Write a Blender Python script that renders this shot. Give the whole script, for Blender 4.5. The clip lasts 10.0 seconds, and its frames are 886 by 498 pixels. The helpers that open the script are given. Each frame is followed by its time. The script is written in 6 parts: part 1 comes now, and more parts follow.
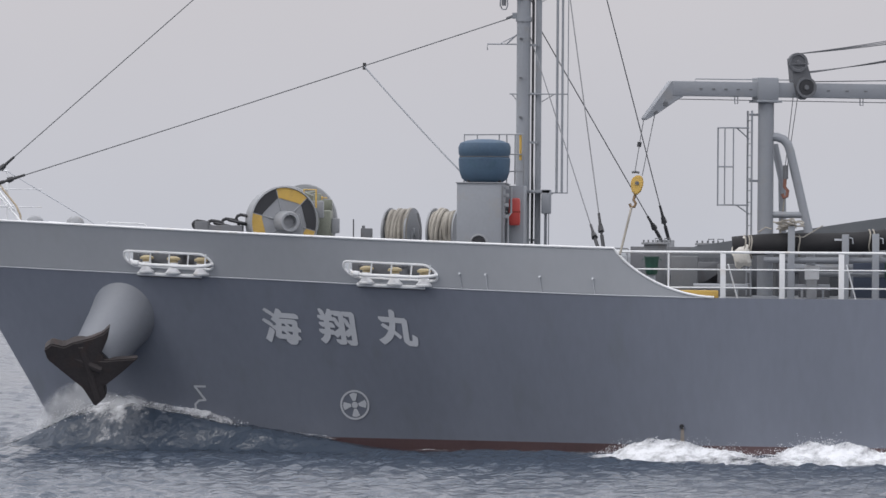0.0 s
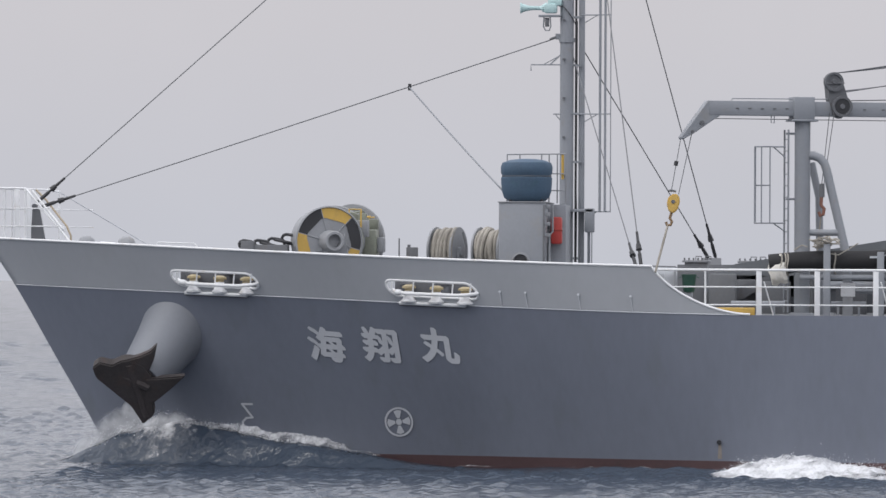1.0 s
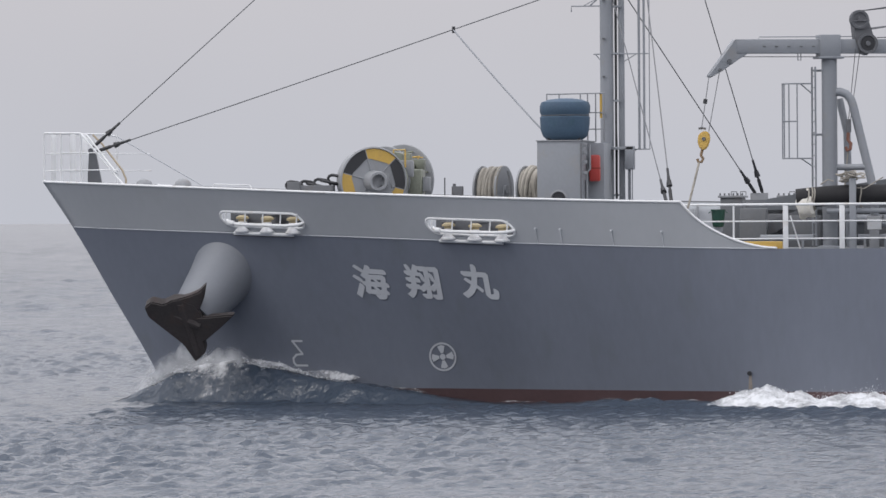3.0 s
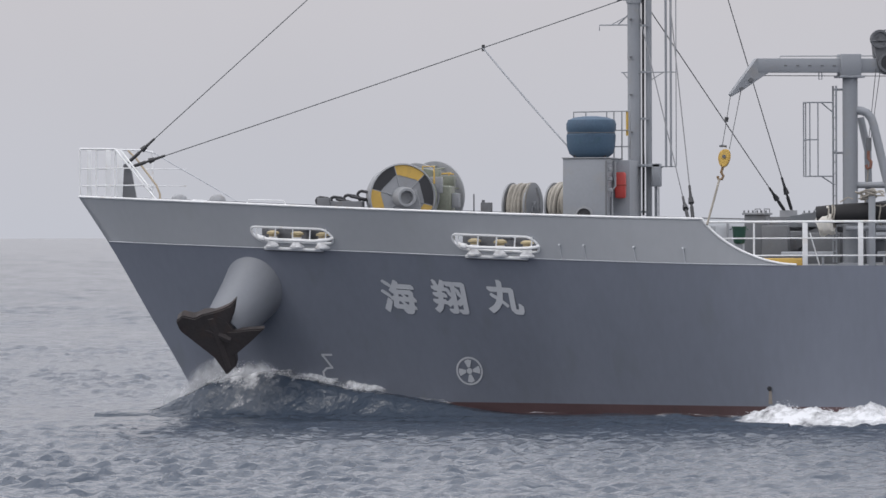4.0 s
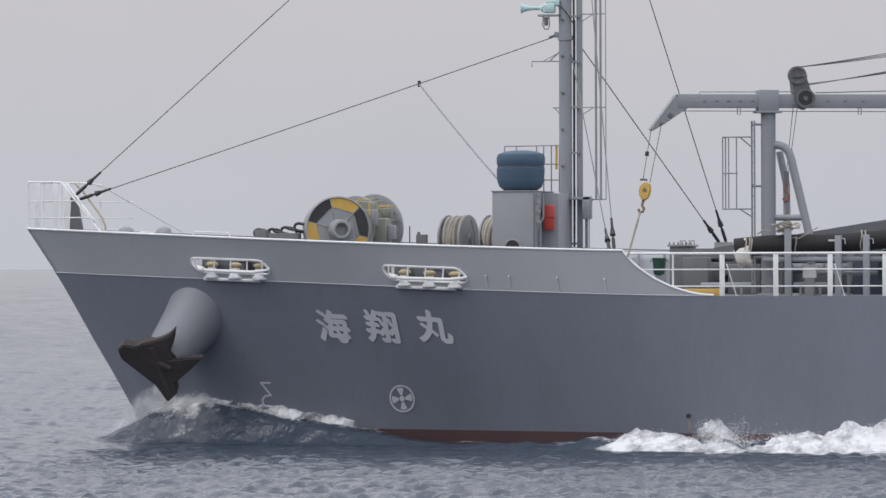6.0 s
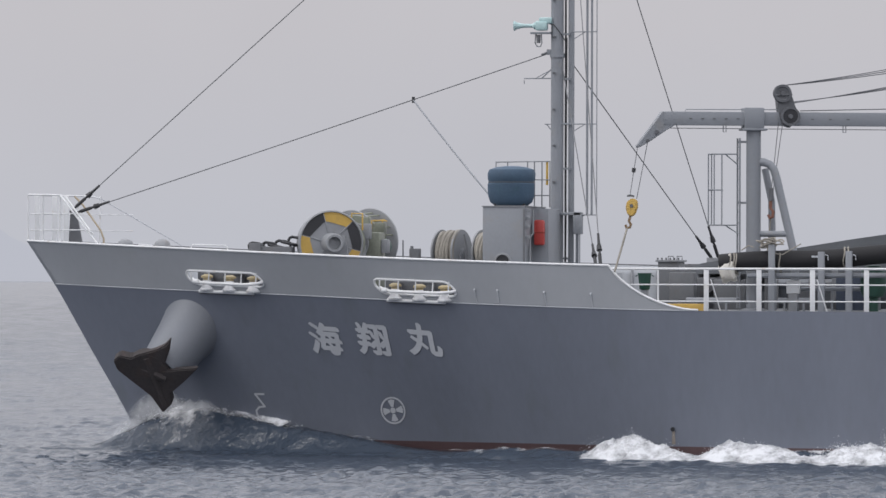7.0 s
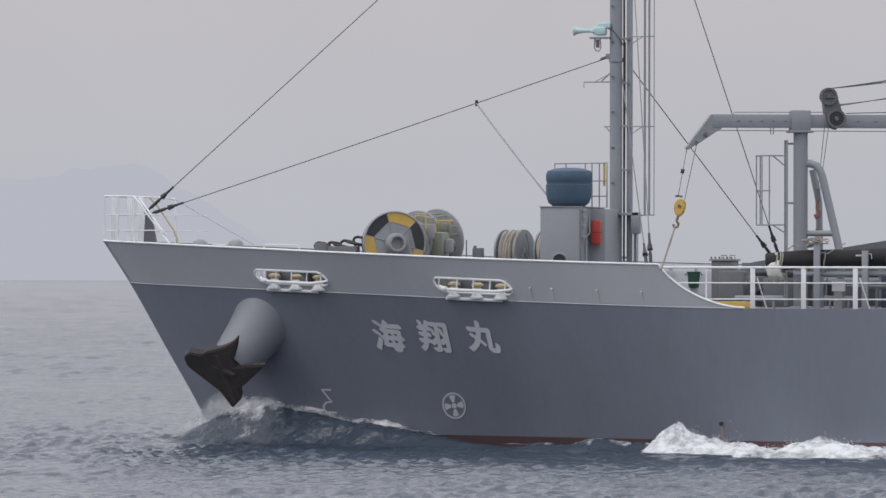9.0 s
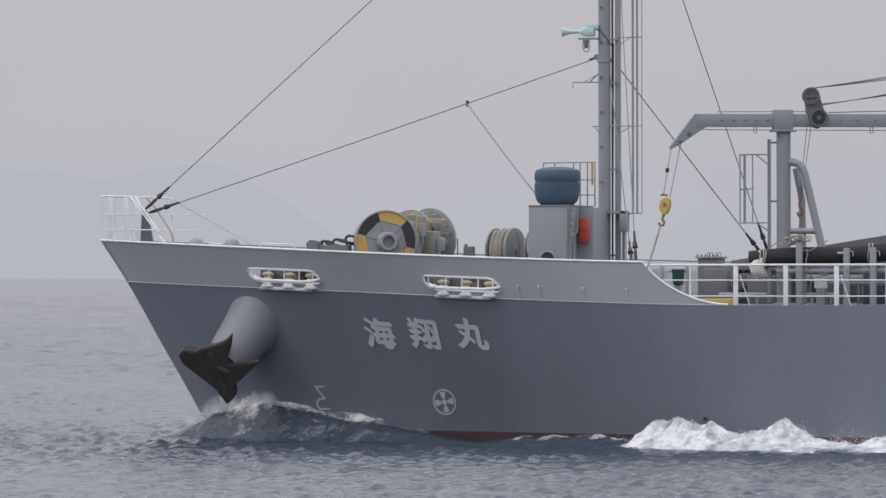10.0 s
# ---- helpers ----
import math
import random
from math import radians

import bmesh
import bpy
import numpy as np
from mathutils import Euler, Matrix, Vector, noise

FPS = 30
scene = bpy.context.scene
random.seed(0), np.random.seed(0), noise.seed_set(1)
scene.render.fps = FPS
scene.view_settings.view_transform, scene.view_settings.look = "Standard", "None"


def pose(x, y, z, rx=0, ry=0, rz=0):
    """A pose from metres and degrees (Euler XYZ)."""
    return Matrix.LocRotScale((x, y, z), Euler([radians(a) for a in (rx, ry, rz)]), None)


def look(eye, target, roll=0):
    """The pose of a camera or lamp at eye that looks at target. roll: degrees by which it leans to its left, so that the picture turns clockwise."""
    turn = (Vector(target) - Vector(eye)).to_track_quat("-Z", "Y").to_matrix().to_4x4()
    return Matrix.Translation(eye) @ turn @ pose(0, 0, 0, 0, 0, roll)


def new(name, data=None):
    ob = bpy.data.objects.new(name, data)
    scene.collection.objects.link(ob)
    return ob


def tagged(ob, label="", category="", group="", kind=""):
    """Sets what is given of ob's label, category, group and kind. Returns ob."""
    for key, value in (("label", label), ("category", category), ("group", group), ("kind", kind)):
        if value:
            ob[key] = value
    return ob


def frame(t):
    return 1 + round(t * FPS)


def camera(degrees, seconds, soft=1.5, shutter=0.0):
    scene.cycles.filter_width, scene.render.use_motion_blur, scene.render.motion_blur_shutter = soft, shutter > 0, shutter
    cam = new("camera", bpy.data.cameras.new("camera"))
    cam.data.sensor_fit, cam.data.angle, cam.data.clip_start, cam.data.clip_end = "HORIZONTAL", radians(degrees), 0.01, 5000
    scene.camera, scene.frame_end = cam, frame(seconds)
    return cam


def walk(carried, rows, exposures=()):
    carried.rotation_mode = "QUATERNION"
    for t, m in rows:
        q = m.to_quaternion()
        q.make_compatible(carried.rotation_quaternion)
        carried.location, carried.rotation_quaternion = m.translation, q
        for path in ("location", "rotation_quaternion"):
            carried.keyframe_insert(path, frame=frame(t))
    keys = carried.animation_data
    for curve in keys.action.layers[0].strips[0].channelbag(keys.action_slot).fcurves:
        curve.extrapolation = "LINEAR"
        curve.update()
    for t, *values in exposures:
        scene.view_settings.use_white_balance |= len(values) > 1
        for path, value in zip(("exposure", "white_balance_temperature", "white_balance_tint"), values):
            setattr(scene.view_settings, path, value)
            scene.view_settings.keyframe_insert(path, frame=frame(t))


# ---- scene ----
cam = camera(8.0, 10.0, soft=1.5)
EYE_Z = 5.1          # eye height over the sea
SPEED = 4.0          # the ship's way through the water, metres a second


def aim(x, y, z, yaw, pitch, roll):
    """A camera pose from its place and from yaw (to the left of +y), pitch (up) and roll in degrees."""
    return (Matrix.Translation((x, y, z)) @ Matrix.Rotation(radians(yaw), 4, "Z")
            @ Matrix.Rotation(radians(90 + pitch), 4, "X") @ Matrix.Rotation(radians(roll), 4, "Z"))


# seconds, x, y, yaw, pitch, roll of the hand-held camera on its drifting boat
PATH = [
    (0.0, 22.60, -169.16, 3.005, 0.082, 0.438),
    (0.5, 22.28, -170.00, 3.730, 0.061, 0.301),
    (1.0, 21.95, -170.85, 4.502, 0.247, 0.265),
    (1.5, 21.60, -171.70, 4.864, 0.123, 0.157),
    (2.0, 21.25, -172.56, 5.447, -0.217, 0.019),
    (2.3, 21.04, -173.08, 6.122, -0.344, 0.000),
    (2.5, 20.90, -173.43, 6.501, -0.394, -0.135),
    (3.0, 20.53, -174.31, 6.968, -0.312, -0.421),
    (3.2, 20.38, -174.66, 7.302, -0.264, -0.365),
    (4.3, 19.53, -176.61, 8.341, -0.119, -0.243),
    (4.5, 19.37, -176.97, 8.425, -0.081, -0.274),
    (5.0, 18.97, -177.87, 8.901, -0.042, -0.260),
    (5.5, 18.56, -178.78, 9.317, 0.112, -0.193),
    (5.7, 18.39, -179.15, 9.323, 0.086, -0.192),
    (6.8, 17.45, -181.17, 10.145, 0.238, -0.000),
    (7.0, 17.27, -181.55, 10.250, 0.239, 0.135),
    (7.5, 16.83, -182.48, 10.573, 0.449, 0.240),
    (8.0, 16.37, -183.42, 10.996, 0.460, 0.294),
    (8.5, 15.91, -184.37, 11.874, 0.326, 0.178),
    (9.0, 15.43, -185.33, 12.447, 0.227, 0.077),
    (9.5, 14.95, -186.29, 12.690, 0.142, 0.174),
    (10.0, 14.46, -187.26, 13.130, 0.210, -0.074),
]
walk(cam, [(t, aim(x, y, EYE_Z, yaw, pitch, roll)) for t, x, y, yaw, pitch, roll in PATH],
     exposures=[(0, 0.1), (1.0, 0.14), (2.5, 0.1), (5.5, 0.08), (7.5, -0.01), (10, -0.07)])

# ---- overcast light ----
world = bpy.data.worlds.new("overcast_sky")
scene.world = world
world.use_nodes = True
wn, wl = world.node_tree.nodes, world.node_tree.links
wn.clear()
sky = wn.new("ShaderNodeTexSky")
sky.sky_type, sky.sun_disc = "NISHITA", False
sky.sun_elevation, sky.sun_rotation = radians(50), radians(235)
sky.air_density, sky.dust_density = 1.0, 6.0
coord = wn.new("ShaderNodeTexCoord")
split = wn.new("ShaderNodeSeparateXYZ")
cover = wn.new("ShaderNodeValToRGB")       # the cloud cover, from the horizon up to the zenith
cover.color_ramp.elements[0].position, cover.color_ramp.elements[0].color = 0.0, (0.525, 0.54, 0.6, 1)
cover.color_ramp.elements[1].position, cover.color_ramp.elements[1].color = 1.0, (1.6, 1.61, 1.72, 1)
for height, grey in ((0.04, (0.578, 0.566, 0.6, 1)), (0.13, (0.615, 0.598, 0.625, 1)), (0.22, (1.08, 1.08, 1.15, 1)), (0.4, (1.24, 1.245, 1.33, 1))):
    e = cover.color_ramp.elements.new(height)
    e.color = grey
clouds = wn.new("ShaderNodeTexNoise")
clouds.inputs["Scale"].default_value, clouds.inputs["Detail"].default_value = 9.0, 5.0
band = wn.new("ShaderNodeMapRange")
band.inputs["From Min"].default_value, band.inputs["From Max"].default_value = 0.3, 0.7
band.inputs["To Min"].default_value, band.inputs["To Max"].default_value = 0.965, 1.035
tone = wn.new("ShaderNodeMixRGB")
tone.blend_type, tone.inputs[0].default_value = "MULTIPLY", 1.0
thin = wn.new("ShaderNodeMixRGB")          # a little of the clear sky comes through
thin.inputs[0].default_value = 0.06
dim = wn.new("ShaderNodeMixRGB")
dim.blend_type, dim.inputs[0].default_value, dim.inputs[2].default_value = "MULTIPLY", 1.0, (0.1, 0.1, 0.1, 1)
back = wn.new("ShaderNodeBackground")
out = wn.new("ShaderNodeOutputWorld")
wl.new(coord.outputs["Generated"], split.inputs[0])
wl.new(split.outputs["Z"], cover.inputs["Fac"])
wl.new(coord.outputs["Generated"], clouds.inputs["Vector"])
wl.new(clouds.outputs["Fac"], band.inputs["Value"])
wl.new(cover.outputs["Color"], tone.inputs[1])
wl.new(band.outputs["Result"], tone.inputs[2])
wl.new(sky.outputs["Color"], dim.inputs[1])
wl.new(tone.outputs["Color"], thin.inputs[1])
wl.new(dim.outputs["Color"], thin.inputs[2])
wl.new(thin.outputs["Color"], back.inputs["Color"])
back.inputs["Strength"].default_value = 1.0
wl.new(back.outputs["Background"], out.inputs["Surface"])
sun_data = bpy.data.lights.new("sun", "SUN")
sun_data.energy, sun_data.angle, sun_data.color = 0.6, radians(20), (1.0, 0.97, 0.93)
sun = new("sun", sun_data)
sun.matrix_world = look((-100, -70, 120), (0, 0, 0))


# ---- materials ----
def material(name, colour, rough=0.5, metal=0.0, grain=0.12, scale=6.0, stain=None, bump=0.0, stretch=(1, 1, 1)):
    """A surface with grain at two scales, streaky stains and fine relief."""
    m = bpy.data.materials.new(name)
    m.use_nodes = True
    n, l = m.node_tree.nodes, m.node_tree.links
    b = n["Principled BSDF"]
    b.inputs["Metallic"].default_value = metal
    tc = n.new("ShaderNodeTexCoord")
    mp = n.new("ShaderNodeMapping")
    mp.inputs["Scale"].default_value = stretch
    l.new(tc.outputs["Object"], mp.inputs["Vector"])
    big, fine = n.new("ShaderNodeTexNoise"), n.new("ShaderNodeTexNoise")
    big.inputs["Scale"].default_value, big.inputs["Detail"].default_value = scale * 0.12, 6
    fine.inputs["Scale"].default_value, fine.inputs["Detail"].default_value = scale * 2.5, 4
    for tex in (big, fine):
        l.new(mp.outputs["Vector"], tex.inputs["Vector"])
    add = n.new("ShaderNodeMath")
    add.operation = "MULTIPLY_ADD"
    add.inputs[1].default_value = 0.35
    l.new(fine.outputs["Fac"], add.inputs[0])
    l.new(big.outputs["Fac"], add.inputs[2])
    r = n.new("ShaderNodeMapRange")
    r.inputs["From Min"].default_value, r.inputs["From Max"].default_value = 0.45, 0.9
    r.inputs["To Min"].default_value, r.inputs["To Max"].default_value = 1 - grain, 1 + grain
    l.new(add.outputs["Value"], r.inputs["Value"])
    mul = n.new("ShaderNodeMixRGB")
    mul.blend_type, mul.inputs[0].default_value = "MULTIPLY", 1.0
    mul.inputs[1].default_value = (*colour, 1)
    l.new(r.outputs["Result"], mul.inputs[2])
    last = mul
    if stain:
        st = n.new("ShaderNodeTexNoise")
        st.inputs["Scale"].default_value, st.inputs["Detail"].default_value = scale * 0.5, 7
        l.new(mp.outputs["Vector"], st.inputs["Vector"])
        ramp = n.new("ShaderNodeMapRange")
        ramp.inputs["From Min"].default_value, ramp.inputs["From Max"].default_value = 0.58, 0.75
        ramp.inputs["To Max"].default_value = stain[3]
        l.new(st.outputs["Fac"], ramp.inputs["Value"])
        last = n.new("ShaderNodeMixRGB")
        l.new(ramp.outputs["Result"], last.inputs[0])
        l.new(mul.outputs["Color"], last.inputs[1])
        last.inputs[2].default_value = (*stain[:3], 1)
    l.new(last.outputs["Color"], b.inputs["Base Color"])
    rr = n.new("ShaderNodeMapRange")
    rr.inputs["To Min"].default_value, rr.inputs["To Max"].default_value = rough - 0.08, rough + 0.1
    l.new(big.outputs["Fac"], rr.inputs["Value"])
    l.new(rr.outputs["Result"], b.inputs["Roughness"])
    if bump:
        bp = n.new("ShaderNodeBump")
        bp.inputs["Strength"].default_value, bp.inputs["Distance"].default_value = bump, 0.02
        l.new(add.outputs["Value"], bp.inputs["Height"])
        l.new(bp.outputs["Normal"], b.inputs["Normal"])
    return m


HULL_GREY = material("dark_grey_hull_paint", (0.165, 0.182, 0.223), 0.45, grain=0.1, scale=2.2, stain=(0.135, 0.15, 0.165, 0.45), bump=0.06, stretch=(1, 1, 0.3))
BULWARK_GREY = material("light_grey_hull_paint", (0.38, 0.396, 0.42), 0.45, grain=0.06, scale=2.0, stain=(0.35, 0.36, 0.365, 0.4), bump=0.05, stretch=(1, 1, 0.5))
DECK_GREY = material("deck_grey_paint", (0.26, 0.27, 0.285), 0.55, grain=0.1, scale=5, stain=(0.2, 0.17, 0.14, 0.35))
MAST_GREY = material("mast_grey_paint", (0.24, 0.255, 0.278), 0.5, grain=0.08, scale=5, stain=(0.25, 0.23, 0.2, 0.3))
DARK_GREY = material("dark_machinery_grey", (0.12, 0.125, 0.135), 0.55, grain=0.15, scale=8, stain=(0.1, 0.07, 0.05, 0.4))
RED_BOTTOM = material("red_antifouling", (0.085, 0.05, 0.052), 0.6, grain=0.2, scale=3, stain=(0.06, 0.045, 0.045, 0.6))
WHITE = material("white_rail_paint", (0.72, 0.73, 0.74), 0.45, grain=0.06, scale=8, stain=(0.5, 0.42, 0.33, 0.4))
LETTER = material("pale_grey_lettering", (0.52, 0.54, 0.57), 0.5, grain=0.06, scale=6)
YELLOW = material("yellow_safety_paint", (0.54, 0.35, 0.08), 0.5, grain=0.12, scale=8, stain=(0.35, 0.24, 0.1, 0.5))
PALE_YELLOW = material("faded_yellow_paint", (0.42, 0.34, 0.19), 0.55, grain=0.15, scale=9, stain=(0.33, 0.29, 0.22, 0.6))
BLACK = material("black_paint", (0.026, 0.027, 0.031), 0.5, grain=0.2, scale=8)
RUBBER = material("black_rubber_hose", (0.013, 0.013, 0.015), 0.75, grain=0.3, scale=5, stain=(0.028, 0.028, 0.028, 0.5), bump=0.2)
RUST = material("rusted_anchor_iron", (0.05, 0.043, 0.043), 0.75, grain=0.4, scale=5, stain=(0.075, 0.048, 0.038, 0.5), bump=0.6)
BLUE_COVER = material("blue_green_canvas", (0.05, 0.092, 0.145), 0.65, grain=0.25, scale=6, stain=(0.035, 0.08, 0.11, 0.7), bump=0.4)
RED_BOX = material("red_plastic", (0.42, 0.05, 0.042), 0.45, grain=0.12, scale=8)
GREEN = material("dark_green_plastic", (0.02, 0.07, 0.05), 0.5, grain=0.15, scale=8)
ROPE = material("pale_mooring_rope", (0.3, 0.28, 0.245), 0.85, grain=0.3, scale=14, stain=(0.25, 0.22, 0.18, 0.6), bump=0.6)
CANVAS = material("white_canvas", (0.62, 0.6, 0.55), 0.8, grain=0.15, scale=9, bump=0.5)
STEEL = material("wire_steel", (0.16, 0.165, 0.175), 0.5, 0.6, grain=0.2, scale=10)
MINT = material("pale_green_horn_paint", (0.42, 0.58, 0.58), 0.5, grain=0.12, scale=10)


def water_material():
    m = bpy.data.materials.new("grey_sea_water")
    m.use_nodes = True
    n, l = m.node_tree.nodes, m.node_tree.links
    b = n["Principled BSDF"]
    b.inputs["Base Color"].default_value = (0.046, 0.061, 0.085, 1)
    b.inputs["IOR"].default_value = 1.333
    tc = n.new("ShaderNodeTexCoord")
    heights = []
    for scale, stretch in ((1.7, (1, 1.1, 1)), (6.0, (1, 1.3, 1))):
        mp = n.new("ShaderNodeMapping")
        mp.inputs["Scale"].default_value = stretch
        tex = n.new("ShaderNodeTexNoise")
        tex.inputs["Scale"].default_value, tex.inputs["Detail"].default_value = scale, 3
        l.new(tc.outputs["Object"], mp.inputs["Vector"])
        l.new(mp.outputs["Vector"], tex.inputs["Vector"])
        heights.append(tex)
    mix = n.new("ShaderNodeMath")
    mix.operation, mix.inputs[1].default_value = "MULTIPLY_ADD", 0.3
    l.new(heights[1].outputs["Fac"], mix.inputs[0])
    l.new(heights[0].outputs["Fac"], mix.inputs[2])
    bp = n.new("ShaderNodeBump")
    bp.inputs["Distance"].default_value = 0.12
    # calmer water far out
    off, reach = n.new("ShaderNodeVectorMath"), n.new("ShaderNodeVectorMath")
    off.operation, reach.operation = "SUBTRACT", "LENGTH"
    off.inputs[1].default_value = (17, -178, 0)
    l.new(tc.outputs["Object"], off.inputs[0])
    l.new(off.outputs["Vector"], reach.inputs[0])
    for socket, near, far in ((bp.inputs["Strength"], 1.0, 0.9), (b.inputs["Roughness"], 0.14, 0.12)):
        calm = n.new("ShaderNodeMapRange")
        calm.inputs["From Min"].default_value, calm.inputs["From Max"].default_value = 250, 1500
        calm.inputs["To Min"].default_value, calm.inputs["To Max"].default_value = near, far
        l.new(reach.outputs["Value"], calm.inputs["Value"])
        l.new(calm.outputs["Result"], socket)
    l.new(mix.outputs["Value"], bp.inputs["Height"])
    l.new(bp.outputs["Normal"], b.inputs["Normal"])
    return m


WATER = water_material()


def foam_material(name, hole=None, thick=1.0, scale=2.6):
    """Sea foam; hole: the least and the full cover between which it thins out into holes."""
    m = bpy.data.materials.new(name)
    m.use_nodes = True
    n, l = m.node_tree.nodes, m.node_tree.links
    b, out = n["Principled BSDF"], n["Material Output"]
    b.inputs["Base Color"].default_value = (0.7, 0.715, 0.74, 1)
    b.inputs["Roughness"].default_value = 0.75
    if hole:
        at, tc, tex = n.new("ShaderNodeAttribute"), n.new("ShaderNodeTexCoord"), n.new("ShaderNodeTexNoise")
        at.attribute_name = "foam_cover"
        tex.inputs["Scale"].default_value, tex.inputs["Detail"].default_value, tex.inputs["Roughness"].default_value = scale, 8, 0.66
        l.new(tc.outputs["Object"], tex.inputs["Vector"])
        add, r = n.new("ShaderNodeMath"), n.new("ShaderNodeMapRange")
        add.operation = "ADD"
        l.new(at.outputs["Fac"], add.inputs[0])
        l.new(tex.outputs["Fac"], add.inputs[1])
        r.inputs["From Min"].default_value, r.inputs["From Max"].default_value = hole
        r.inputs["To Max"].default_value = thick
        l.new(add.outputs["Value"], r.inputs["Value"])
        clear, mix = n.new("ShaderNodeBsdfTransparent"), n.new("ShaderNodeMixShader")
        l.new(r.outputs["Result"], mix.inputs["Fac"])
        l.new(clear.outputs[0], mix.inputs[1])
        l.new(b.outputs[0], mix.inputs[2])
        l.new(mix.outputs[0], out.inputs["Surface"])
    return m


FOAM = foam_material("white_spray_drops")
LACE = foam_material("lacy_sea_foam", (0.84, 1.2))
MIST = foam_material("thin_drifting_spray", (0.62, 1.25), 0.75, 1.6)


def haze_paint():
    m = bpy.data.materials.new("haze_paint_hills")
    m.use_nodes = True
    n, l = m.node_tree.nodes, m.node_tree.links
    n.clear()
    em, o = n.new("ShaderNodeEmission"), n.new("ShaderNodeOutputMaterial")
    # pale emission colour stands in for the haze over the hills
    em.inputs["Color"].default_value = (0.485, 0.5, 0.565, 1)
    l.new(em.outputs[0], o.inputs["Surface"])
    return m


HAZE_PAINT = haze_paint()


# ---- mesh helpers ----
def mesh_object(name, bm, mat, smooth=True):
    me = bpy.data.meshes.new(name)
    bm.to_mesh(me)
    bm.free()
    me.materials.append(mat)
    if smooth:
        me.polygons.foreach_set("use_smooth", [True] * len(me.polygons))
        me.set_sharp_from_angle(angle=radians(35))
    return new(name, me)


def part(name, bm, mat, parent, label="", smooth=True):
    ob = mesh_object(name, bm, mat, smooth)
    ob.parent = parent
    if label:
        tagged(ob, label)
    return ob


def empty(name, parent=None):
    ob = new(name)
    ob.empty_display_size = 0.3
    ob.parent = parent
    return ob


def rod(bm, p, q, r, seg=8, r2=None):
    """A straight round bar with capped ends."""
    p, q = Vector(p), Vector(q)
    turn = (q - p).to_track_quat("Z", "Y").to_matrix().to_4x4()
    bmesh.ops.create_cone(bm, cap_ends=True, segments=seg, radius1=r, radius2=r if r2 is None else r2,
                          depth=(q - p).length, matrix=Matrix.Translation((p + q) / 2) @ turn)
    return bm


def bent(bm, points, r, seg=8, closed=False):
    """A tube swept along points."""
    pts = [Vector(p) for p in points]
    n = len(pts)
    rings = []
    side = None
    for i, p in enumerate(pts):
        a = pts[i - 1] if (i or closed) else p
        b = pts[(i + 1) % n] if (i < n - 1 or closed) else p
        d = (b - a).normalized()
        if side is None:
            side = d.orthogonal().normalized()
        side = (side - d * side.dot(d)).normalized()
        up = d.cross(side)
        rings.append([bm.verts.new(p + r * (math.cos(2 * math.pi * k / seg) * side + math.sin(2 * math.pi * k / seg) * up)) for k in range(seg)])
    for i in range(n if closed else n - 1):
        a, b = rings[i], rings[(i + 1) % n]
        for k in range(seg):
            bm.faces.new((a[k], a[(k + 1) % seg], b[(k + 1) % seg], b[k]))
    if not closed:
        bm.faces.new(rings[0][::-1])
        bm.faces.new(rings[-1])
    return bm


def box(bm, lo, hi, bevel=0.0):
    lo, hi = Vector(lo), Vector(hi)
    made = bmesh.ops.create_cube(bm, size=1, matrix=Matrix.Translation((lo + hi) / 2) @ Matrix.Diagonal((*(hi - lo), 1)))["verts"]
    if bevel:
        edges = list({e for v in made for e in v.link_edges})
        bmesh.ops.bevel(bm, geom=edges, offset=bevel, segments=2, affect="EDGES", profile=0.5)
    return bm


def prism(bm, outline, thick, m):
    """A flat outline (x, z) given a thickness along y, laid by the matrix m."""
    a = [bm.verts.new(m @ Vector((x, -thick / 2, z))) for x, z in outline]
    b = [bm.verts.new(m @ Vector((x, thick / 2, z))) for x, z in outline]
    bm.faces.new(a)
    bm.faces.new(b[::-1])
    for i in range(len(a)):
        j = (i + 1) % len(a)
        bm.faces.new((a[j], a[i], b[i], b[j]))
    bmesh.ops.recalc_face_normals(bm, faces=bm.faces)
    return bm


def lathe(bm, profile, m=Matrix(), seg=24):
    """A profile of (radius, height) turned round the z axis of m."""
    rings = []
    for r, z in profile:
        rings.append([bm.verts.new(m @ Vector((r * math.cos(2 * math.pi * k / seg), r * math.sin(2 * math.pi * k / seg), z))) for k in range(seg)])
    for a, b in zip(rings, rings[1:]):
        for k in range(seg):
            bm.faces.new((a[k], a[(k + 1) % seg], b[(k + 1) % seg], b[k]))
    if profile[0][0] > 1e-4:
        bm.faces.new(rings[0][::-1])
    if profile[-1][0] > 1e-4:
        bm.faces.new(rings[-1])
    bmesh.ops.recalc_face_normals(bm, faces=bm.faces)
    return bm


B = bmesh.new
MOVING = []          # what sails with the ship


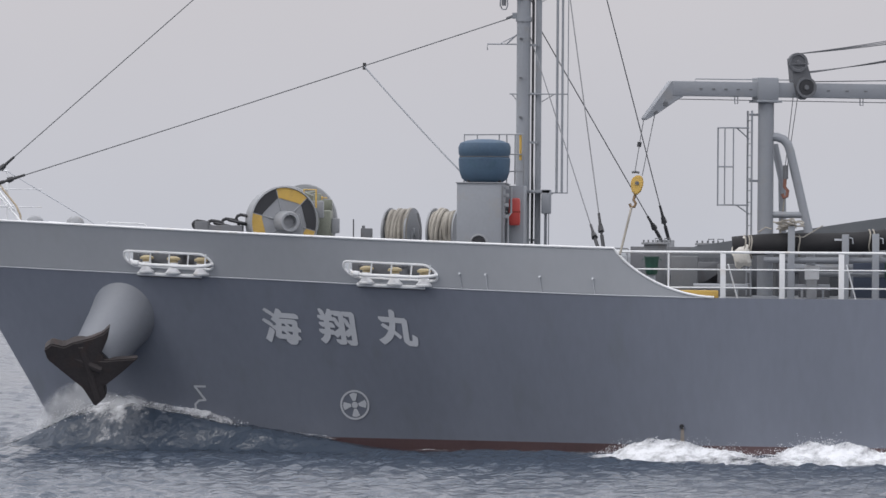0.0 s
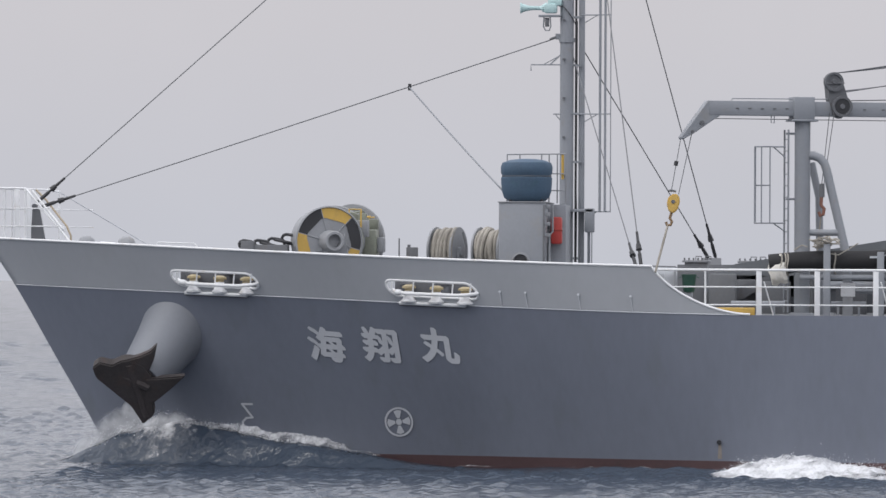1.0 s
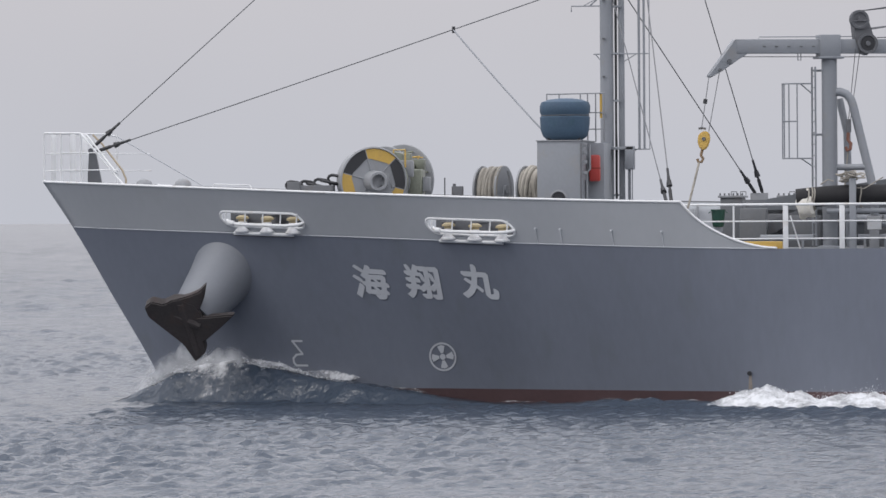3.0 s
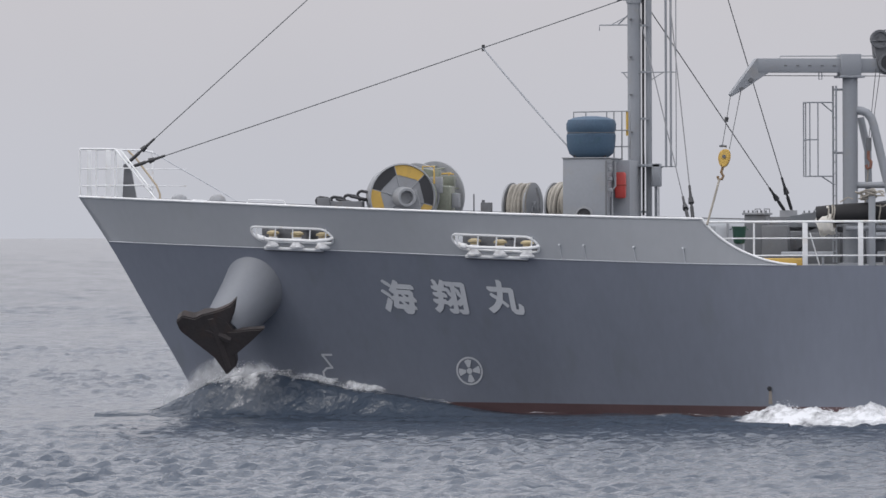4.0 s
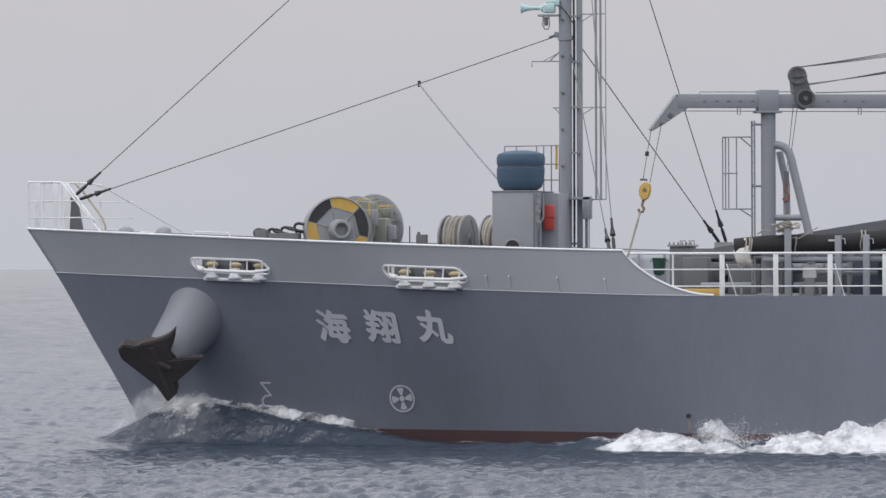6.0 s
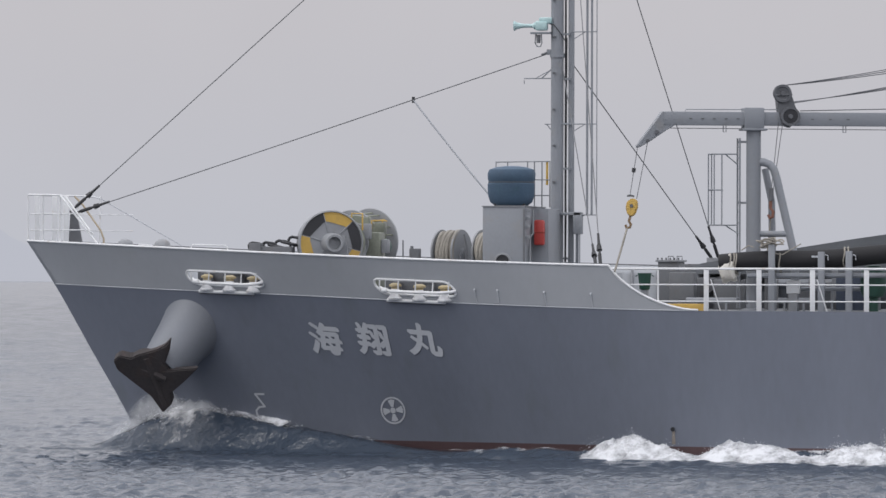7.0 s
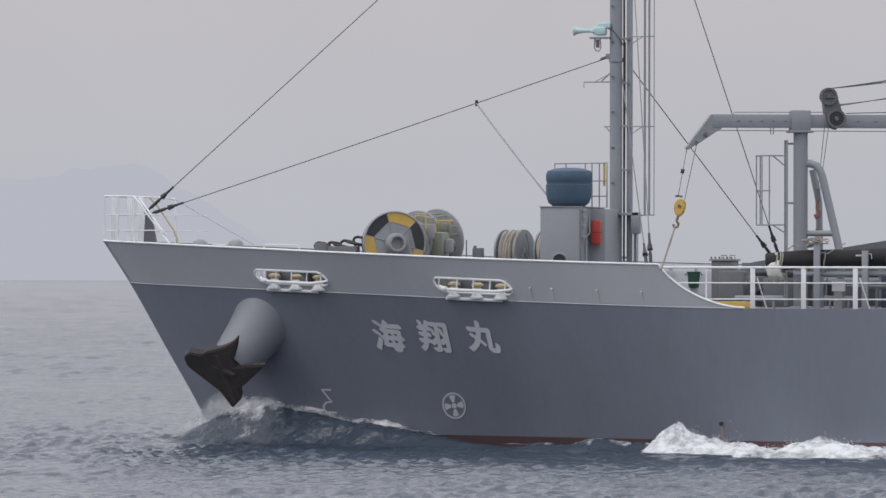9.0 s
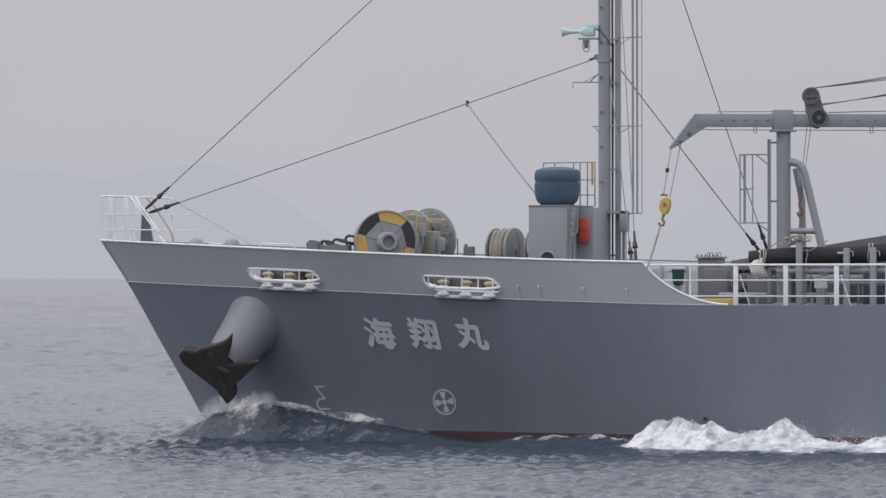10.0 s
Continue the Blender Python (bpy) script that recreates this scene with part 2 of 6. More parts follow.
# ---- sea ----
def build_sea():
    cx, cy = 17.0, -178.0
    radii = [98.0]
    while radii[-1] < 4900:
        radii.append(radii[-1] + max(0.14, 0.32 * radii[-1] ** 2 / 57000))
    radii = np.array(radii)
    angles = np.radians(np.arange(-4.5, 20.5, 0.045))          # to the left of +y
    rr, aa = np.meshgrid(radii, angles, indexing="ij")
    x, y = cx - rr * np.sin(aa), cy + rr * np.cos(aa)
    rng = np.random.default_rng(4)

    def chop(shortest, longest, count, spread):
        """Wind chop of one band of lengths, of unit strength."""
        h = np.zeros_like(x)
        for k in range(count):
            length = shortest * (longest / shortest) ** rng.random()
            head = rng.normal(math.radians(82), spread)
            h += np.sin((x * math.cos(head) + y * math.sin(head)) * 2 * math.pi / length + rng.uniform(0, 6.28))
        return h / math.sqrt(count / 2)

    def crests(h, level):
        """Flat between the wavelets, steep at their crests."""
        return np.logaddexp(0, (h - level) * 3.5) / 3.5

    def band(lo, hi):
        f = np.clip((rr - lo) / (hi - lo), 0, 1)
        return f * f * (3 - 2 * f)

    gust = 0.85 + 0.4 * np.sin(x * 0.11 + 0.8 * np.sin(y * 0.05)) * np.sin(y * 0.07 + 1.3)
    short = chop(0.45, 1.05, 50, 0.7)
    z = (0.024 * short + 0.02 * crests(short, 0.8)) * (1 - band(190, 420)) * gust
    z += (0.014 * chop(1.2, 2.8, 26, 0.6) + 0.025 * crests(chop(1.6, 4.5, 26, 0.5), 0.8)) * (1 - band(400, 900)) * gust
    z += 0.075 * chop(1.8, 4.5, 26, 0.6) * band(150, 420) * (1 - band(600, 1300)) * gust
    z += 0.19 * chop(5, 14, 20, 0.5) * band(420, 1300) / (1 + (rr / 2200) ** 2)
    z += 0.018 * chop(3.5, 9, 14, 0.5) * (1 - band(700, 1500)) - 0.03
    nr, na = x.shape
    verts = np.stack([x, y, z], -1).reshape(-1, 3)
    i = np.arange(nr * na).reshape(nr, na)
    faces = np.stack([i[:-1, :-1], i[:-1, 1:], i[1:, 1:], i[1:, :-1]], -1).reshape(-1, 4)[:, ::-1]
    # the rest of the sheet, out of sight, in coarse rings
    rings = [0.01, 98.0, 300.0, 1000.0, 4900.0]
    a2 = np.radians(np.linspace(20.45, 355.5, 60))
    base = len(verts)
    more = [(cx - r * math.sin(a), cy + r * math.cos(a), -0.02) for r in rings for a in a2]
    f2 = [(base + p * 60 + q, base + p * 60 + q + 1, base + (p + 1) * 60 + q + 1, base + (p + 1) * 60 + q)[::-1] for p in range(4) for q in range(59)]
    base2 = base + len(more)
    a3 = np.radians(np.linspace(-4.5, 20.5, 12))
    more += [(cx - r * math.sin(a), cy + r * math.cos(a), -0.02) for r in (0.01, 98.0) for a in a3]
    f2 += [(base2 + q, base2 + q + 1, base2 + 12 + q + 1, base2 + 12 + q)[::-1] for q in range(11)]
    verts = np.concatenate([verts, np.array(more)])
    faces = np.concatenate([faces, np.array(f2)])
    me = bpy.data.meshes.new("sea")
    me.vertices.add(len(verts))
    me.vertices.foreach_set("co", verts.astype(np.float32).ravel())
    me.loops.add(faces.size)
    me.loops.foreach_set("vertex_index", faces.astype(np.int32).ravel())
    me.polygons.add(len(faces))
    me.polygons.foreach_set("loop_start", np.arange(0, faces.size, 4, dtype=np.int32))
    me.polygons.foreach_set("use_smooth", np.ones(len(faces), dtype=bool))
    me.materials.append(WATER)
    me.update(calc_edges=True)
    me.validate()
    return tagged(new("sea", me), "grey choppy sea water under an overcast sky", "water", kind="structure")


SEA = build_sea()


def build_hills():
    """Far hills with the haze painted in as one flat glowing colour."""
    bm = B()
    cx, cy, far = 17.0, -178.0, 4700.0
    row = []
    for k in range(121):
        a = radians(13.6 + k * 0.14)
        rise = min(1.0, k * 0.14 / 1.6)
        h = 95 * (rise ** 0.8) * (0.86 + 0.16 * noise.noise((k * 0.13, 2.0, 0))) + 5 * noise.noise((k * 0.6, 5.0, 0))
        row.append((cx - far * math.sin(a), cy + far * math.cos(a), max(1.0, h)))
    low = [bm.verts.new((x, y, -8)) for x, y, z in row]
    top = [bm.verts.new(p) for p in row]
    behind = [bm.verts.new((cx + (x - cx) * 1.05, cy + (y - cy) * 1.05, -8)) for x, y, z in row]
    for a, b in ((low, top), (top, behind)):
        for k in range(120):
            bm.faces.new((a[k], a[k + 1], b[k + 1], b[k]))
    ob = mesh_object("backdrop", bm, HAZE_PAINT)
    return tagged(ob, "faint blue-grey hills across the sea, haze painted in", "hills", kind="structure")


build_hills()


# ---- the ship's lines: x runs aft from the bow tip, y to starboard, z up from the water ----
def curve(xs, ys):
    """A smooth curve through a few stations."""
    xs, ys = np.array(xs, float), np.array(ys, float)
    d = np.gradient(ys, xs)

    def value(x):
        x = min(max(x, xs[0]), xs[-1])
        i = min(int(np.searchsorted(xs, x, "right")) - 1, len(xs) - 2)
        h = xs[i + 1] - xs[i]
        t = (x - xs[i]) / h
        return ((2 * t ** 3 - 3 * t * t + 1) * ys[i] + (t ** 3 - 2 * t * t + t) * h * d[i]
                + (3 * t * t - 2 * t ** 3) * ys[i + 1] + (t ** 3 - t * t) * h * d[i + 1])
    return value


STEM = curve([-1.2, 0.0, 0.9, 2.9, 4.83, 6.09], [4.15, 3.55, 3.1, 1.95, 0.83, 0.0])           # stem x by height
SHEER = curve([0, 3.5, 8.8, 13.7, 18, 24, 60], [6.09, 5.93, 5.69, 5.5, 5.38, 5.36, 5.36])       # top of the bulwark by w
PAINT = curve([0, 3, 8, 13.2, 19, 24, 60], [4.83, 4.71, 4.52, 4.31, 4.15, 4.13, 4.13])         # lower edge of the light band by w
TOP = curve([0, 1, 2, 3.8, 5.44, 9, 14, 18.4, 21.3, 25, 30, 60], [0.1, 1.1, 1.85, 2.8, 3.45, 4.85, 6.5, 7.65, 8.2, 8.45, 8.6, 8.7])
LOW = curve([0, 1.5, 3.8, 8.1, 12.5, 16.7, 21.5, 26, 60], [0.03, 0.5, 1.25, 2.8, 5.0, 7.0, 8.2, 8.6, 8.7])
AFT = 46.0


def half(w, z):
    s = min(max(z / SHEER(w), -0.2), 1.0)
    f = math.copysign(abs(s) ** 1.1, s)
    return max(0.02, LOW(w) + (TOP(w) - LOW(w)) * f)


def shell(w, z, out=0.0):
    """A point of the port side at the station w and the height z, out metres proud of the plating."""
    e = 0.05
    p = Vector((w + STEM(z), -half(w, z), z))
    if out:
        du = Vector((w + e + STEM(z), -half(w + e, z), z)) - p
        dv = Vector((w + STEM(z + e), -half(w, z + e), z + e)) - p
        p = p + du.cross(dv).normalized() * out
    return p


def on_shell(x, z, out=0.0):
    return shell(x - STEM(z), z, out)


def starboard(bm):
    """The mirrored copy for the other side."""
    made = bmesh.ops.duplicate(bm, geom=list(bm.verts) + list(bm.edges) + list(bm.faces))["geom"]
    for v in made:
        if isinstance(v, bmesh.types.BMVert):
            v.co.y = -v.co.y
    bmesh.ops.reverse_faces(bm, faces=[f for f in made if isinstance(f, bmesh.types.BMFace)])
    return bm


def plating(bm, stations, rows, drop=None):
    """Rows of heights as functions of w, from low to high; drop(w, z): where an opening goes through."""
    grid = [[(w, r(w)) for r in rows] for w in stations]
    verts = [[bm.verts.new(shell(w, z)) for w, z in col] for col in grid]
    for i in range(len(stations) - 1):
        for j in range(len(rows) - 1):
            w, z = (grid[i][j][0] + grid[i + 1][j][0]) / 2, (grid[i][j][1] + grid[i + 1][j + 1][1]) / 2
            if drop and drop(w, z):
                continue
            bm.faces.new((verts[i][j], verts[i + 1][j], verts[i + 1][j + 1], verts[i][j + 1]))
    return bm


SHIP = tagged(empty("ship"), "grey working ship with light bulwark, mast and deck crane, under way", "ship")
MOVING.append((SHIP, Matrix()))

STATIONS = [0.0] + [0.25 * k for k in range(1, 112)] + list(np.arange(28.5, AFT, 1.5))
BOOT = 0.36
part("side_plating", starboard(plating(B(), STATIONS, [lambda w, k=k: BOOT + (PAINT(w) - BOOT) * k / 14 for k in range(15)])), HULL_GREY, SHIP, "dark blue-grey painted steel plating")
part("bottom_plating", starboard(plating(B(), STATIONS, [lambda w, k=k: -1.2 + (BOOT + 1.2) * k / 4 for k in range(5)])), RED_BOTTOM, SHIP, "dull red antifouling paint at the waterline")

END_W, END_Z, FOOT = 18.0, 5.38, 1.8      # where the bulwark sweeps down to the deck


def crown(w):
    """The bulwark's upper edge."""
    if w <= END_W:
        return SHEER(w)
    c = 1 - min(1.0, (w - END_W) / FOOT)
    return END_Z - (END_Z - PAINT(w)) * math.sqrt(max(0.0, 1 - c * c)) * 0.995


SLOTS = [(4.8, 7.1, 4.99, 0.2), (10.6, 12.95, 4.75, 0.21)]     # mooring openings: first and last w, height, half height


def slot_mid(slot, w):
    w0, w1, z, _ = slot
    return z + (PAINT(w) - PAINT((w0 + w1) / 2)) * 1.0


def in_slot(w, z):
    for slot in SLOTS:
        w0, w1, _, r = slot
        c = min(max(w, w0 + r), w1 - r)
        if math.hypot(w - c, z - slot_mid(slot, c)) < r:
            return True
    return False


bw_stations = sorted(set([0.0] + [round(0.2 * k, 3) for k in range(1, 90)] + [round(4.65 + 0.045 * k, 3) for k in range(58)]
                         + [round(10.45 + 0.045 * k, 3) for k in range(60)] + [round(END_W + FOOT * (1 - math.cos(k * math.pi / 28)), 4) for k in range(15)]))
bm = plating(B(), bw_stations, [lambda w, k=k: PAINT(w) + (crown(w) - PAINT(w)) * k / 30 for k in range(31)], in_slot)
bulwark = part("bulwark", bm, BULWARK_GREY, SHIP, "light grey bulwark plating with two mooring openings")
sol = bulwark.modifiers.new("thickness", "SOLIDIFY")
sol.thickness, sol.offset = 0.03, -1
bm = plating(B(), [0.0] + [0.4 * k for k in range(1, 45)] + [END_W + FOOT * (1 - math.cos(k * math.pi / 20)) for k in range(11)],
             [lambda w, k=k: PAINT(w) + (crown(w) - PAINT(w)) * k / 4 for k in range(5)])
for v in bm.verts:
    v.co.y = -v.co.y
bmesh.ops.reverse_faces(bm, faces=bm.faces)
far_side = part("bulwark", bm, BULWARK_GREY, SHIP)
sol = far_side.modifiers.new("thickness", "SOLIDIFY")
sol.thickness, sol.offset = 0.03, -1

# capping along the bulwark, and the weld bead at the paint line
ws = [0.02] + [0.3 * k for k in range(1, 60)] + [END_W + FOOT * (1 - math.cos(k * math.pi / 28)) for k in range(15)]
cap_line = [shell(w, crown(w), 0.0) + Vector((0, 0, 0.01)) for w in ws]
for side in (1, -1):
    part("bulwark_capping", bent(B(), [Vector((p.x, p.y * side, p.z)) for p in cap_line], 0.032, 8), WHITE if side > 0 else DARK_GREY, SHIP, "white painted capping" if side > 0 else "dark capping")
part("weld_bead", bent(B(), [shell(w, PAINT(w), 0.004) for w in [0.05 + 0.5 * k for k in range(40)]], 0.014, 6), LETTER, SHIP)

# deck, transom and inner closing
bm = B()
cols = []
for w in STATIONS:
    z = PAINT(w) - 0.04
    p = shell(w, z)
    cols.append([bm.verts.new((p.x, p.y * f, z + 0.12 * (1 - f * f))) for f in (0.995, 0.5, 0, -0.5, -0.995)])
for a, b in zip(cols, cols[1:]):
    for k in range(4):
        bm.faces.new((a[k], b[k], b[k + 1], a[k + 1]))
part("deck", bm, DECK_GREY, SHIP, "worn grey deck plating")
bm = B()
port_edge = [shell(STATIONS[-1], z) for z in (-1.2, 0, 1.5, 3, 4.1)]
bm.faces.new([bm.verts.new(p) for p in port_edge] + [bm.verts.new((p.x, -p.y, p.z)) for p in port_edge[::-1]])
part("transom", bm, HULL_GREY, SHIP)

# ---- mooring openings with their rollers ----
for slot in SLOTS:
    w0, w1, z, r = slot
    ring = []
    for k in range(13):
        a = -math.pi / 2 + math.pi * k / 12
        ring.append((w1 - r + r * math.cos(a), r * math.sin(a)))
    for k in range(13):
        a = math.pi / 2 + math.pi * k / 12
        ring.append((w0 + r + r * math.cos(a), r * math.sin(a)))
    pts = [shell(w, slot_mid(slot, w) + dz, 0.0) for w, dz in ring]
    fairlead = part("mooring_fairlead", bent(B(), pts, 0.035, 8, closed=True), WHITE, SHIP, "white painted roller fairlead")
    # outer guard bar, bowed out at both ends
    bar = []
    for k in range(25):
        f = k / 24
        w = w0 + 0.12 + (w1 - w0 - 0.1) * f
        out = 0.16 * min(1.0, 5 * f, 5 * (1 - f)) ** 0.5 if 0 < f < 1 else 0.0
        bar.append(shell(w, slot_mid(slot, w) - 0.04, 1.3 * out + 0.01))
    part("guard_bar", bent(B(), bar, 0.045, 10), WHITE, fairlead)
    sill = [shell(w, slot_mid(slot, w) - 0.38, 0.04) for w in [w0 + 0.1 + (w1 - w0 - 0.6) * k / 10 for k in range(11)]]
    part("sill", bent(B(), sill, 0.05, 8), WHITE, fairlead)
    part("rust_line", bent(B(), [p + Vector((0, 0.02, -0.055)) for p in sill], 0.012, 6), RUST, fairlead)
    part("bar_end", rod(B(), bar[2] + Vector((-0.05, 0, 0)), bar[3], 0.075, 12), WHITE, fairlead)
    for f in (0.06, 0.3, 0.52, 0.74, 0.94):
        w = w0 + (w1 - w0) * f
        zz = slot_mid(slot, w)
        x = w + STEM(zz)
        part("stay", rod(B(), on_shell(x, zz - 0.05, 0.1), on_shell(x, zz + r, 0.01), 0.02, 6), WHITE, fairlead)
    for f in (0.15, 0.46, 0.78):
        w = w0 + (w1 - w0) * f
        p = shell(w, slot_mid(slot, w) - 0.36, 0.02) + Vector((0, -0.02, 0))
        m = Matrix.Translation(p)
        part("roller", lathe(B(), [(0.0, 0.0), (0.21, 0.0), (0.22, 0.04), (0.17, 0.1), (0.13, 0.16), (0.12, 0.3)], m, 18), WHITE, fairlead)
        part("roller_cap", lathe(B(), [(0.11, 0.3), (0.12, 0.36), (0.18, 0.37), (0.18, 0.42), (0.08, 0.47), (0.0, 0.47)], m, 18), PALE_YELLOW, fairlead, "faded yellow roller cap")

# dark backing added as the shade inside the openings, with assumed bollards
for w0, w1, z, r in SLOTS:
    x0, x1 = w0 + STEM(z), w1 + STEM(z)
    y = -half(w1, z) + 1.5
    backing = part("mooring_bed", box(B(), (x0 + 0.1, y + 0.1, z - 0.32), (x1 + 0.7, y + 0.6, z + 0.4), 0.03), DARK_GREY, SHIP, "added dark backing, painted shade inside the mooring opening")
    for f in (0.2, 0.6):
        x = x0 + (x1 - x0) * f
        part("bollard", lathe(B(), [(0.16, z - 0.3), (0.16, z + 0.1), (0.2, z + 0.12), (0.2, z + 0.16), (0.0, z + 0.18)], Matrix.Translation((x, y - 0.15, 0)), 16), DARK_GREY, backing)

# small brackets on the bulwark
for w in (13.45, 14.12, 15.5, 16.85):
    b = PAINT(w)
    x = w + STEM(b + 0.2)
    part("bulwark_bracket", rod(rod(B(), on_shell(x + 0.05, b + 0.02, 0.01), on_shell(x, b + 0.4, 0.02), 0.012, 6), on_shell(x, b + 0.4, 0.0), on_shell(x, b + 0.42, 0.05), 0.03, 8), LETTER, SHIP)

# drain opening low on the side, with its rust streak
p = on_shell(20.24, 0.84, 0.0)
part("drain_pipe", rod(B(), p + Vector((0, 0.1, 0.02)), p + Vector((0, -0.06, 0)), 0.06, 12), BLACK, SHIP, "dark drain opening")
bm = B()
strip = [(0.035, 0.8), (0.045, 0.62), (0.055, 0.42)]
vs = [[bm.verts.new(on_shell(20.26 + s * hw, z, 0.006)) for s in (-1, 1)] for hw, z in strip]
for a, b in zip(vs, vs[1:]):
    bm.faces.new((a[0], b[0], b[1], a[1]))
part("rust_streak", bm, material("pale_rust_streak", (0.26, 0.23, 0.2), 0.7, grain=0.3, scale=10), SHIP)


# ---- lettering and marks ----
def letters(text, x0, z0, size, wide=1.0, bold=0.012, slant=0.0, tilt=0.0):
    cu = bpy.data.curves.new("lettering", "FONT")
    cu.body, cu.size, cu.resolution_u = text, size, 6
    ob = bpy.data.objects.new("lettering", cu)
    scene.collection.objects.link(ob)
    bpy.context.view_layer.update()
    me = bpy.data.meshes.new_from_object(ob.evaluated_get(bpy.context.evaluated_depsgraph_get()))
    bpy.data.objects.remove(ob)
    bm = bmesh.new()
    bm.from_mesh(me)
    for v in bm.verts:
        v.co.x *= wide
    bmesh.ops.triangulate(bm, faces=bm.faces)
    bmesh.ops.subdivide_edges(bm, edges=[e for e in bm.edges if e.calc_length() > 0.12], cuts=3, use_grid_fill=True)
    bmesh.ops.triangulate(bm, faces=bm.faces)
    bm.verts.index_update()
    flat = [v.co.copy() for v in bm.verts]
    tris = [[v.index for v in f.verts] for f in bm.faces]
    bm.free()
    # brush weight: the strokes are laid down several times, each a little aside
    verts, faces = [], []
    for k in range(9):
        nib = (k - 4) / 4 * bold          # a broad nib held aslant
        dx, dz = nib, -0.75 * nib + (0.2 * bold if k % 2 else -0.2 * bold)
        faces += [[i + len(verts) for i in f] for f in tris]
        verts += [on_shell(x0 + c.x + slant * (c.y - 0.4) + dx, z0 + c.y + tilt * c.x + dz, 0.014 + 0.0007 * k) for c in flat]
    me = bpy.data.meshes.new("lettering")
    me.from_pydata(verts, [], faces)
    me.materials.clear()
    me.materials.append(LETTER)
    ob = new("lettering", me)
    ob.parent = SHIP
    return tagged(ob, "ship's name character in pale grey paint")


for char, x0 in (("海", 9.2), ("翔", 10.72), ("丸", 12.3)):
    letters(char, x0 - 0.02, 2.97, 0.94, 1.1, 0.042, -0.13, -0.07)


def flat_mark(name, polys, x0, z0, label):
    bm = B()
    for poly in polys:
        bm.faces.new([bm.verts.new(on_shell(x0 + x, z0 + z, 0.018)) for x, z in poly])
    bmesh.ops.triangulate(bm, faces=bm.faces)
    bmesh.ops.recalc_face_normals(bm, faces=bm.faces)
    return part(name, bm, LETTER, SHIP, label, smooth=False)


def ring_polys(r0, r1, n=36):
    out = []
    for k in range(n):
        a, b = 2 * math.pi * k / n, 2 * math.pi * (k + 1) / n
        out.append([(r0 * math.cos(a), r0 * math.sin(a)), (r1 * math.cos(a), r1 * math.sin(a)), (r1 * math.cos(b), r1 * math.sin(b)), (r0 * math.cos(b), r0 * math.sin(b))])
    return out


marks = ring_polys(0.345, 0.395)
for k in range(4):
    a = math.pi / 2 * k + 0.12
    marks.append([(0.11 * math.cos(a - 0.35), 0.11 * math.sin(a - 0.35)), (0.31 * math.cos(a - 0.36), 0.31 * math.sin(a - 0.36)), (0.325 * math.cos(a), 0.325 * math.sin(a)),
                  (0.31 * math.cos(a + 0.36), 0.31 * math.sin(a + 0.36)), (0.11 * math.cos(a + 0.35), 0.11 * math.sin(a + 0.35))])
marks.append([(0.085 * math.cos(2 * math.pi * k / 12), 0.085 * math.sin(2 * math.pi * k / 12)) for k in range(12)])
flat_mark("thruster_mark", marks, 11.62, 1.24, "round bow-thruster symbol in pale paint")
# bulbous-bow symbol: a bar, a slope, a hook and a foot
bulb = []
line = [(0.3, 0.68), (0.02, 0.68), (0.3, 0.32), (0.12, 0.3), (0.02, 0.2), (0.03, 0.08), (0.1, 0.0), (0.42, 0.0)]
for (x1, z1), (x2, z2) in zip(line, line[1:]):
    d = math.hypot(x2 - x1, z2 - z1)
    nx, nz = -(z2 - z1) / d * 0.027, (x2 - x1) / d * 0.027
    ex, ez = (x2 - x1) / d * 0.02, (z2 - z1) / d * 0.02
    bulb.append([(x1 + nx - ex, z1 + nz - ez), (x2 + nx + ex, z2 + nz + ez), (x2 - nx + ex, z2 - nz + ez), (x1 - nx - ex, z1 - nz - ez)])
flat_mark("bulbous_bow_mark", bulb, 7.25, 0.98, "bulbous-bow symbol in pale paint")

# ---- anchor in its bolster ----
top = on_shell(5.36, 3.5, -0.15)
mouth = Vector((4.68, -2.95, 2.35))
axis = (mouth - top).normalized()
turn = axis.to_track_quat("Z", "Y").to_matrix().to_4x4()
length = (mouth - top).length
bolster = part("anchor_bolster", lathe(B(), [(1.15, -0.9), (1.04, -0.5), (0.95, -0.1), (0.88, 0.2), (0.82, 0.5), (0.71, length * 0.75), (0.66, length * 0.94), (0.6, length), (0.3, length - 0.02), (0.0, length - 0.05)], Matrix.Translation(top) @ turn, 40), material("bolster_grey_paint", (0.19, 0.203, 0.228), 0.5, grain=0.08, scale=3, stain=(0.19, 0.2, 0.21, 0.5)), SHIP, "grey conical anchor bolster on the bow")
anchor = part("anchor", rod(B(), top, mouth + axis * 0.2, 0.13, 12), RUST, SHIP, "rusty dark iron anchor hauled into its bolster")

